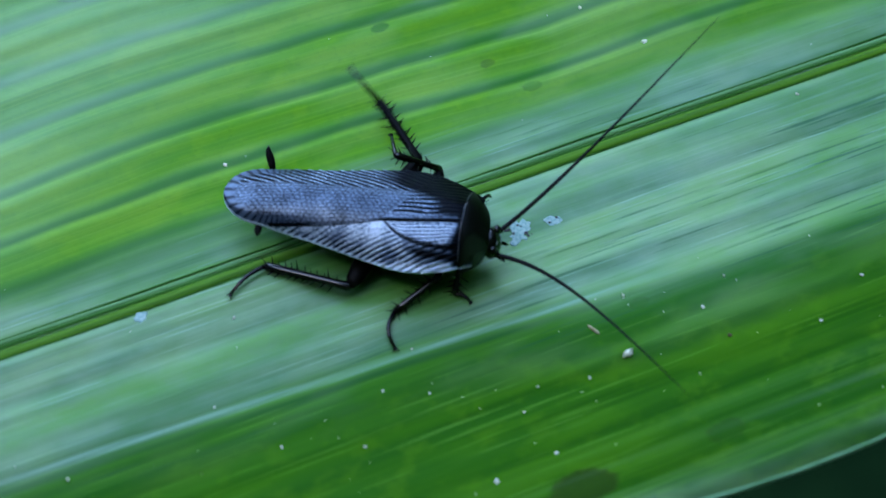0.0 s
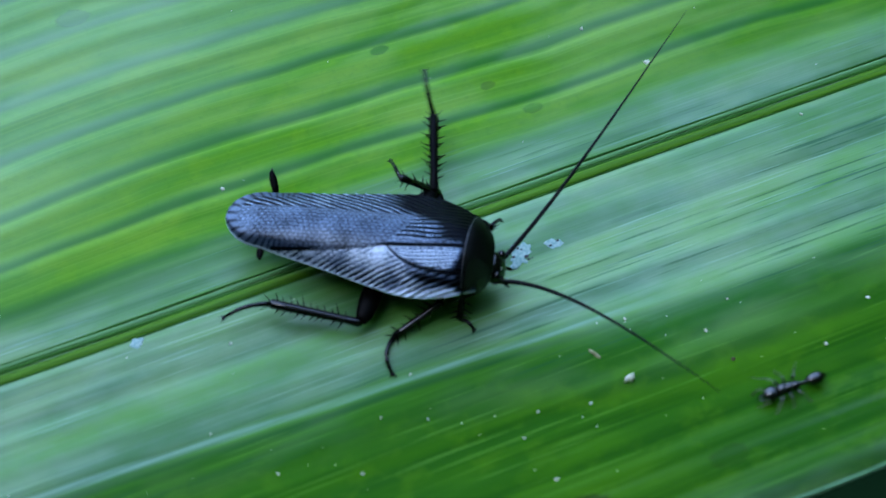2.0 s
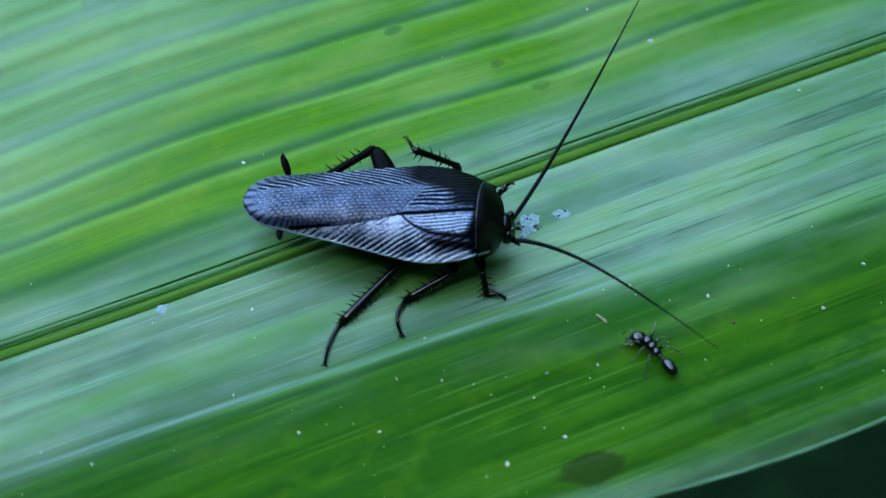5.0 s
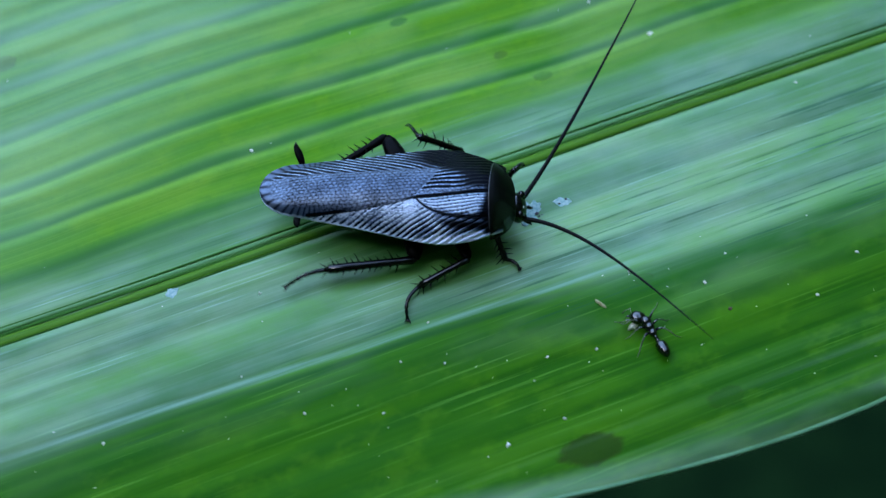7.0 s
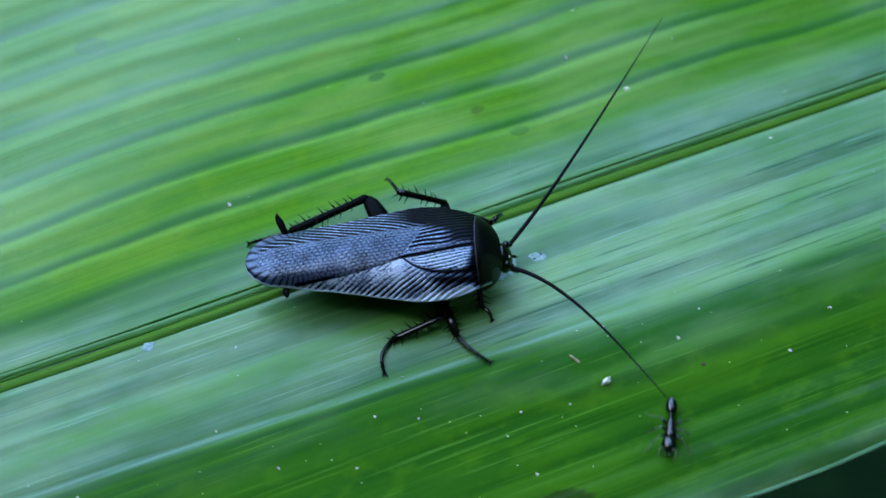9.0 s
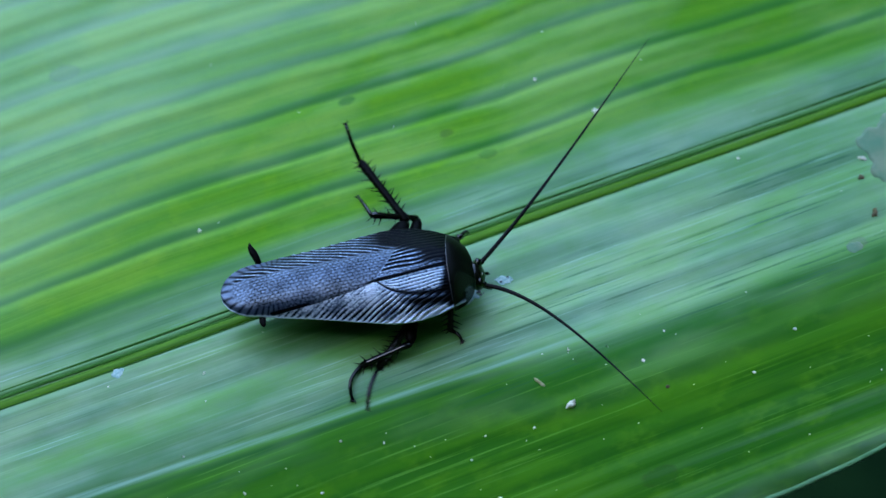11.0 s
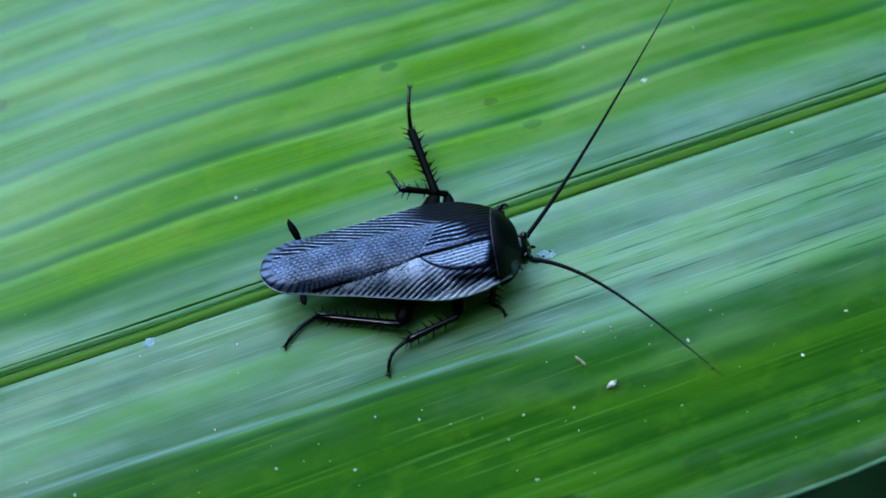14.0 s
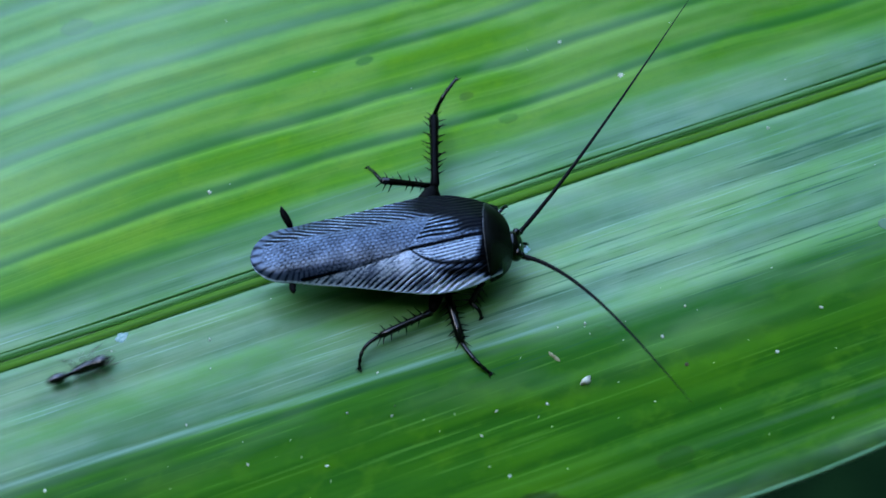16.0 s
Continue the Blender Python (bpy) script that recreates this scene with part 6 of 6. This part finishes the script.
    walk(femur, [
        (0, pose(0.00517, -0.00029, 0.00169, -0.0, 5.7, -75.8)), (1.5, pose(0.00526, -0.00014, 0.00171, -0.0, 5.8, -82.3)),
        (2.5, pose(0.00518, -0.00034, 0.00168, -0.0, 5.1, -73.8)), (3.5, pose(0.00513, -0.00060, 0.00165, -0.0, 4.3, -65.3)),
        (4.75, pose(0.00535, -0.00126, 0.00160, -0.0, 3.7, -70.5)), (6, pose(0.00559, -0.00193, 0.00156, -0.0, 3.1, -75.7)),
        (6.333, pose(0.00539, -0.00143, 0.00160, -0.0, 4.2, -70.9)), (6.667, pose(0.00520, -0.00096, 0.00165, -0.0, 5.4, -65.9)),
        (7, pose(0.00501, -0.00050, 0.00169, -0.0, 6.4, -61.0)), (8, pose(0.00493, -0.00014, 0.00180, -0.0, 9.0, -64.8)),
        (9, pose(0.00485, 0.00021, 0.00191, -0.0, 11.5, -68.6)), (10, pose(0.00535, -0.00004, 0.00178, -0.0, 8.9, -87.4)),
        (12.5, pose(0.00530, -0.00019, 0.00171, -0.0, 6.4, -84.1)), (14.5, pose(0.00550, 0.00003, 0.00181, 0.0, 9.6, -94.4)),
        (16, pose(0.00549, -0.00040, 0.00170, 0.0, 6.8, -96.7))])
    walk(tibia, [
        (0, pose(0.00260, 0.00000, -0.00000, 2.5, 36.4, -19.0)), (1.5, pose(0.00260, 0.00000, 0.00000, 1.7, 36.5, -12.3)),
        (2.5, pose(0.00260, 0.00000, 0.00000, 0.4, 38.7, -3.4)), (3.5, pose(0.00260, 0.00000, -0.00000, -0.6, 38.2, 5.8)),
        (4.75, pose(0.00260, 0.00000, -0.00000, -0.2, 38.4, 2.7)), (6, pose(0.00260, 0.00000, 0.00000, 0.0, 37.9, -0.3)),
        (6.333, pose(0.00260, 0.00000, 0.00000, -0.0, 36.8, 0.3)), (6.667, pose(0.00260, 0.00000, -0.00000, -0.1, 35.5, 0.8)),
        (7, pose(0.00260, 0.00000, 0.00000, -0.2, 33.9, 1.3)), (8, pose(0.00260, -0.00000, -0.00000, 1.6, 25.5, -8.6)),
        (9, pose(0.00260, -0.00000, 0.00000, 3.7, 16.0, -16.7)), (10, pose(0.00260, 0.00000, 0.00000, 0.9, 30.7, -4.5)),
        (12.5, pose(0.00260, 0.00000, 0.00000, 3.1, 35.3, -21.2)), (14.5, pose(0.00260, 0.00000, 0.00000, 2.2, 29.9, -10.1)),
        (16, pose(0.00260, 0.00000, -0.00000, 3.4, 15.6, -27.2))])
    walk(tarsus, [
        (0, pose(0.00405, -0.00050, -0.00113, -4.8, -1.9, 57.0)), (1.5, pose(0.00409, -0.00032, -0.00113, -4.7, -2.2, 54.3)),
        (2.5, pose(0.00408, -0.00009, -0.00119, -3.7, -1.9, 46.1)), (3.5, pose(0.00408, 0.00015, -0.00118, -2.6, -1.3, 37.9)),
        (4.75, pose(0.00409, 0.00007, -0.00118, -3.3, -0.1, 61.0)), (6, pose(0.00410, -0.00001, -0.00117, -3.1, 0.9, 84.1)),
        (6.333, pose(0.00412, 0.00001, -0.00114, -3.9, -0.5, 65.4)), (6.667, pose(0.00415, 0.00002, -0.00110, -3.8, -2.4, 45.7)),
        (7, pose(0.00418, 0.00004, -0.00106, -2.9, -4.5, 26.9)), (8, pose(0.00430, -0.00026, -0.00082, -3.1, 0.3, 20.3)),
        (9, pose(0.00435, -0.00052, -0.00052, -2.8, 4.8, 13.4)), (10, pose(0.00423, -0.00013, -0.00097, -5.4, -5.9, 37.3)),
        (12.5, pose(0.00405, -0.00056, -0.00110, -2.9, -4.5, 27.0)), (14.5, pose(0.00422, -0.00029, -0.00095, -7.1, -5.3, 47.8)),
        (16, pose(0.00423, -0.00084, -0.00051, -4.6, 17.6, 38.3))])
    femur, tibia, tarsus = legs['mid_left']
    walk(femur, [
        (0, pose(0.00243, 0.00159, 0.00159, 0.0, 1.0, 83.9)), (0.5, pose(0.00240, 0.00149, 0.00160, 0.0, 1.2, 90.0)),
        (1.5, pose(0.00239, 0.00148, 0.00160, 0.0, 1.2, 93.2)), (3.5, pose(0.00245, 0.00148, 0.00160, 0.0, 1.0, 75.0)),
        (6, pose(0.00246, 0.00148, 0.00159, 0.0, 1.6, 72.4)), (7, pose(0.00238, 0.00122, 0.00160, 0.0, 1.7, 78.5)),
        (8, pose(0.00232, 0.00105, 0.00161, 0.0, 1.6, 71.9)), (9, pose(0.00249, 0.00159, 0.00159, 0.0, 1.5, 73.6)),
        (10, pose(0.00283, 0.00240, 0.00158, 0.0, 0.8, 68.5)), (11.25, pose(0.00261, 0.00191, 0.00159, 0.0, 1.0, 78.2)),
        (12.5, pose(0.00241, 0.00153, 0.00160, 0.0, 1.2, 87.9)), (14.5, pose(0.00242, 0.00185, 0.00159, 0.0, 1.4, 87.5)),
        (16, pose(0.00230, 0.00197, 0.00158, 0.0, 1.6, 98.8))])
    walk(tibia, [
        (0, pose(0.00360, -0.00000, 0.00000, -1.2, -37.0, 113.6)), (0.5, pose(0.00360, 0.00000, 0.00000, -1.6, -46.7, 109.0)),
        (1.5, pose(0.00360, 0.00000, 0.00000, -1.7, -48.7, 111.7)), (3.5, pose(0.00360, -0.00000, -0.00000, -1.2, -33.2, 111.2)),
        (6, pose(0.00360, 0.00000, 0.00000, -1.8, -36.9, 117.4)), (7, pose(0.00360, 0.00000, 0.00000, -2.0, -35.7, 109.9)),
        (8, pose(0.00360, 0.00000, 0.00000, -1.8, -37.4, 118.6)), (9, pose(0.00360, 0.00000, 0.00000, -1.6, -27.7, 107.6)),
        (10, pose(0.00360, 0.00000, 0.00000, -0.7, -26.2, 122.9)), (11.25, pose(0.00360, 0.00000, 0.00000, -1.1, -31.2, 111.1)),
        (12.5, pose(0.00360, 0.00000, 0.00000, -1.5, -36.3, 99.0)), (14.5, pose(0.00360, 0.00000, 0.00000, -1.6, -28.3, 98.4)),
        (16, pose(0.00360, -0.00000, 0.00000, -1.7, -25.7, 86.1))])
    walk(tarsus, [
        (0, pose(0.00223, 0.00315, 0.00259, -0.5, 28.6, 24.8)), (0.5, pose(0.00264, 0.00279, 0.00313, -0.7, 36.1, 30.7)),
        (1.5, pose(0.00255, 0.00264, 0.00323, -0.7, 32.9, 26.8)), (3.5, pose(0.00230, 0.00335, 0.00236, -0.8, 32.6, 38.4)),
        (6, pose(0.00202, 0.00305, 0.00258, -1.4, 39.1, 40.8)), (7, pose(0.00241, 0.00328, 0.00251, -1.2, 36.7, 35.6)),
        (8, pose(0.00197, 0.00300, 0.00261, -1.2, 30.2, 39.9)), (9, pose(0.00245, 0.00363, 0.00200, -1.1, 34.5, 37.4)),
        (10, pose(0.00150, 0.00324, 0.00190, -0.6, 15.9, 49.4)), (11.25, pose(0.00228, 0.00343, 0.00223, -0.6, 25.8, 30.0)),
        (12.5, pose(0.00306, 0.00342, 0.00255, -0.2, 35.0, 9.0)), (14.5, pose(0.00305, 0.00375, 0.00204, -0.6, 28.5, 22.3)),
        (16, pose(0.00386, 0.00387, 0.00186, -0.6, 32.1, 18.2))])
    femur, tibia, tarsus = legs['fore_left']
    walk(femur, [
        (0, pose(0.00456, -0.00001, 0.00167, 0.0, 2.6, 55.1)), (7, pose(0.00496, 0.00080, 0.00163, 0.0, 2.9, 42.2)),
        (10.75, pose(0.00505, 0.00061, 0.00164, 0.0, 3.1, 59.2)), (14.5, pose(0.00525, 0.00061, 0.00163, 0.0, 2.9, 76.1)),
        (15.25, pose(0.00473, 0.00028, 0.00170, 0.0, 4.5, 60.3)), (16, pose(0.00431, 0.00013, 0.00175, 0.0, 5.8, 44.3))])
    walk(tibia, [
        (0, pose(0.00260, 0.00000, 0.00000, 15.0, -80.0, -99.6)), (7, pose(0.00260, 0.00000, 0.00000, 10.0, -73.8, -81.9)),
        (10.75, pose(0.00260, -0.00000, 0.00000, 9.2, -70.9, -109.7)), (14.5, pose(0.00260, 0.00000, 0.00000, 6.1, -67.7, -133.3)),
        (15.25, pose(0.00260, 0.00000, 0.00000, 12.3, -69.4, -119.0)), (16, pose(0.00260, 0.00000, 0.00000, 19.0, -72.1, -104.4))])
    walk(tarsus, [
        (0, pose(0.00255, -0.00032, 0.00187, -0.4, 31.4, 7.5)), (7, pose(0.00267, -0.00052, 0.00182, -1.1, 34.7, 16.6)),
        (10.75, pose(0.00239, -0.00059, 0.00180, 0.3, 38.9, -4.8)), (14.5, pose(0.00211, -0.00052, 0.00176, 1.9, 43.6, -26.6)),
        (15.25, pose(0.00228, -0.00058, 0.00178, 0.7, 30.8, -7.4)), (16, pose(0.00245, -0.00056, 0.00181, -1.2, 18.5, 11.0))])
    walk(antennae['left'], [
        (0, pose(0.00830, 0.00020, 0.00320, 0.0, -10.0, 57.5)), (0.5, pose(0.00830, 0.00020, 0.00320, 0.0, -10.0, 64.0)),
        (1, pose(0.00830, 0.00020, 0.00320, 0.0, -10.0, 64.5)), (1.5, pose(0.00830, 0.00020, 0.00320, 0.0, -10.0, 66.5)),
        (2, pose(0.00830, 0.00020, 0.00320, 0.0, -10.0, 67.5)), (2.5, pose(0.00830, 0.00020, 0.00320, 0.0, -10.0, 68.0)),
        (3, pose(0.00830, 0.00020, 0.00320, 0.0, -10.0, 69.5)), (3.5, pose(0.00830, 0.00020, 0.00320, 0.0, -8.5, 70.5)),
        (6, pose(0.00830, 0.00020, 0.00320, 0.0, -11.5, 68.0)), (6.5, pose(0.00830, 0.00020, 0.00320, 0.0, -10.0, 68.0)),
        (7, pose(0.00830, 0.00020, 0.00320, 0.0, -10.0, 67.0)), (7.5, pose(0.00830, 0.00020, 0.00320, 0.0, -10.0, 67.0)),
        (8, pose(0.00830, 0.00020, 0.00320, 0.0, -10.0, 65.5)), (8.5, pose(0.00830, 0.00020, 0.00320, 0.0, -10.0, 62.0)),
        (9, pose(0.00830, 0.00020, 0.00320, 0.0, -8.5, 56.5)), (9.5, pose(0.00830, 0.00020, 0.00320, 0.0, -10.0, 43.5)),
        (10, pose(0.00830, 0.00020, 0.00320, 0.0, -10.0, 46.0)), (12.5, pose(0.00830, 0.00020, 0.00320, 0.0, -10.0, 53.0)),
        (13, pose(0.00830, 0.00020, 0.00320, 0.0, -10.0, 54.5)), (13.5, pose(0.00830, 0.00020, 0.00320, 0.0, -8.5, 54.5)),
        (14, pose(0.00830, 0.00020, 0.00320, 0.0, -10.0, 54.5)), (14.5, pose(0.00830, 0.00020, 0.00320, 0.0, -10.0, 51.5)),
        (15, pose(0.00830, 0.00020, 0.00320, 0.0, -10.0, 55.0)), (15.5, pose(0.00830, 0.00020, 0.00320, 0.0, -10.0, 53.5)),
        (16, pose(0.00830, 0.00020, 0.00320, 0.0, -10.0, 52.5))])
    walk(antennae['right'], [
        (0, pose(0.00840, -0.00190, 0.00300, 0.0, -8.5, -42.0)), (0.5, pose(0.00840, -0.00190, 0.00300, 0.0, -7.0, -48.0)),
        (1, pose(0.00840, -0.00190, 0.00300, 0.0, -7.0, -35.0)), (1.5, pose(0.00840, -0.00190, 0.00300, 0.0, -7.0, -31.5)),
        (2, pose(0.00840, -0.00190, 0.00300, 0.0, -7.0, -31.0)), (2.5, pose(0.00840, -0.00190, 0.00300, 0.0, -7.0, -29.0)),
        (3, pose(0.00840, -0.00190, 0.00300, 0.0, -8.5, -32.5)), (3.5, pose(0.00840, -0.00190, 0.00300, 0.0, -7.0, -34.0)),
        (6, pose(0.00840, -0.00190, 0.00300, 0.0, -7.0, -40.5)), (6.5, pose(0.00840, -0.00190, 0.00300, 0.0, -7.0, -41.0)),
        (7, pose(0.00840, -0.00190, 0.00300, 0.0, -7.0, -46.0)), (7.5, pose(0.00840, -0.00190, 0.00300, 0.0, -7.0, -44.0)),
        (8, pose(0.00840, -0.00190, 0.00300, 0.0, -7.0, -43.5)), (8.5, pose(0.00840, -0.00190, 0.00300, 0.0, -7.0, -48.0)),
        (9, pose(0.00840, -0.00190, 0.00300, 0.0, -7.0, -60.0)), (9.5, pose(0.00840, -0.00190, 0.00300, 0.0, -2.5, -64.0)),
        (10, pose(0.00840, -0.00190, 0.00300, 0.0, -7.0, -59.5)), (12.5, pose(0.00840, -0.00190, 0.00300, 0.0, -7.0, -56.0)),
        (13, pose(0.00840, -0.00190, 0.00300, 0.0, -7.0, -54.5)), (13.5, pose(0.00840, -0.00190, 0.00300, 0.0, -7.0, -58.0)),
        (14, pose(0.00840, -0.00190, 0.00300, 0.0, -7.0, -54.0)), (14.5, pose(0.00840, -0.00190, 0.00300, 0.0, -7.0, -63.5)),
        (15, pose(0.00840, -0.00190, 0.00300, 0.0, -7.0, -63.0)), (15.5, pose(0.00840, -0.00190, 0.00300, 0.0, -7.0, -64.0)),
        (16, pose(0.00840, -0.00190, 0.00300, 0.0, -7.0, -61.0))])
    walk(ant, [
        (0, pose(0.04590, -0.01901, 0.00157, 0, 0.3, 178.8)), (1.5, pose(0.03656, -0.01768, 0.00129, 0, 0.3, 178.6)), (1.7, pose(0.02953, -0.01662, 0.00108, 0, 0.5, 177.5)),
        (1.9, pose(0.02332, -0.01705, 0.00116, 0, -0.5, 182.6)), (2, pose(0.02084, -0.01696, 0.00114, 0, 0.4, 178.1)), (2.2, pose(0.01981, -0.01800, 0.00135, 0, 1.1, 174.7)),
        (2.4, pose(0.01698, -0.01677, 0.00111, 0, 1.7, 170.8)), (2.6, pose(0.01586, -0.01599, 0.00097, 0, 2.2, 167.2)), (2.8, pose(0.01295, -0.01496, 0.00079, 0, 4.6, 150.0)),
        (3, pose(0.01162, -0.01408, 0.00066, 0, 6.1, 132.8)), (3.3, pose(0.01165, -0.01348, 0.00058, 0, 7.3, 108.9)), (3.5, pose(0.01153, -0.01345, 0.00057, 0, 7.5, 102.2)),
        (3.7, pose(0.01172, -0.01335, 0.00056, 0, 7.6, 96.1)), (5.8, pose(0.01162, -0.01325, 0.00054, 0, 7.3, 104.1)), (6, pose(0.01148, -0.01311, 0.00053, 0, 7.3, 96.1)),
        (6.5, pose(0.01159, -0.01330, 0.00055, 0, 7.6, 92.7)), (7, pose(0.01177, -0.01292, 0.00050, 0, 7.2, 94.1)), (7.3, pose(0.01123, -0.01248, 0.00045, 0, 6.8, 91.9)),
        (7.6, pose(0.01183, -0.01275, 0.00048, 0, 7.0, 98.5)), (7.8, pose(0.01126, -0.01287, 0.00050, 0, 6.6, 112.4)), (7.9, pose(0.01117, -0.01198, 0.00039, 0, 5.0, 128.2)),
        (8, pose(0.01159, -0.01181, 0.00037, 0, 4.9, 127.4)), (8.2, pose(0.01148, -0.00994, 0.00020, 0, 3.5, 129.8)), (8.5, pose(0.01011, -0.00977, 0.00018, 0, 3.0, 136.9)),
        (8.6, pose(0.01007, -0.01032, 0.00023, 0, 3.4, 135.8)), (8.7, pose(0.01073, -0.01157, 0.00035, 0, 4.2, 135.7)), (8.8, pose(0.01346, -0.01406, 0.00066, 0, -0.5, 183.4)),
        (8.9, pose(0.01397, -0.01531, 0.00085, 0, -6.0, 219.6)), (9, pose(0.01339, -0.01726, 0.00120, 0, -9.8, 241.2)), (9.2, pose(0.01266, -0.01994, 0.00178, 0, -11.7, 239.9)),
        (9.4, pose(0.01224, -0.02073, 0.00198, 0, -8.9, 218.7)), (9.5, pose(0.01004, -0.02112, 0.00208, 0, -3.8, 195.0)), (9.6, pose(0.00810, -0.02097, 0.00204, 0, -1.0, 183.9)),
        (9.7, pose(0.00683, -0.02126, 0.00211, 0, 2.3, 171.1)), (9.9, pose(-0.00075, -0.02175, 0.00224, 0, -1.1, 185.2)), (10.5, pose(-0.01950, -0.02050, 0.00192, 0, 2.8, 168.7)),
        (11.2, pose(-0.03950, -0.01500, 0.00080, 0, 3.4, 158.2)), (12.2, pose(-0.05200, -0.00850, 0.00010, 0, 1.9, 143.1)), (13.2, pose(-0.05750, -0.00325, 0.00000, 0, -0.0, 102.5)),
        (14.2, pose(-0.05800, -0.00225, 0.00000, 0, -0.0, 90.0)), (14.7, pose(-0.05625, 0.00200, 0.00000, 0, -0.0, 12.5)), (15.4, pose(-0.04835, 0.00220, 0.00000, 0, -0.0, 0.0)),
        (15.8, pose(-0.03173, 0.00164, 0.00000, 0, -0.0, 2.7)), (15.9, pose(-0.02777, 0.00228, 0.00000, 0, -0.0, 2.4)), (16, pose(-0.02443, 0.00231, 0.00000, 0, -0.0, 3.8))])
    neck = Vector((1.25, 0, 0.7)) * MM
    walk(ant_head, [(t, Matrix.Translation(neck) @ pose(0, 0, 0, 0, 0, a) @ Matrix.Translation(-neck)) for t, a in (
        (0, 0), (2.8, 5), (3.3, 30), (3.7, 45), (5.8, 50), (6.5, 40), (7.0, 55), (7.6, 60), (7.9, 20), (8.2, 0), (8.8, -10), (9.2, 0), (9.6, 10), (16, 0))])


motions()
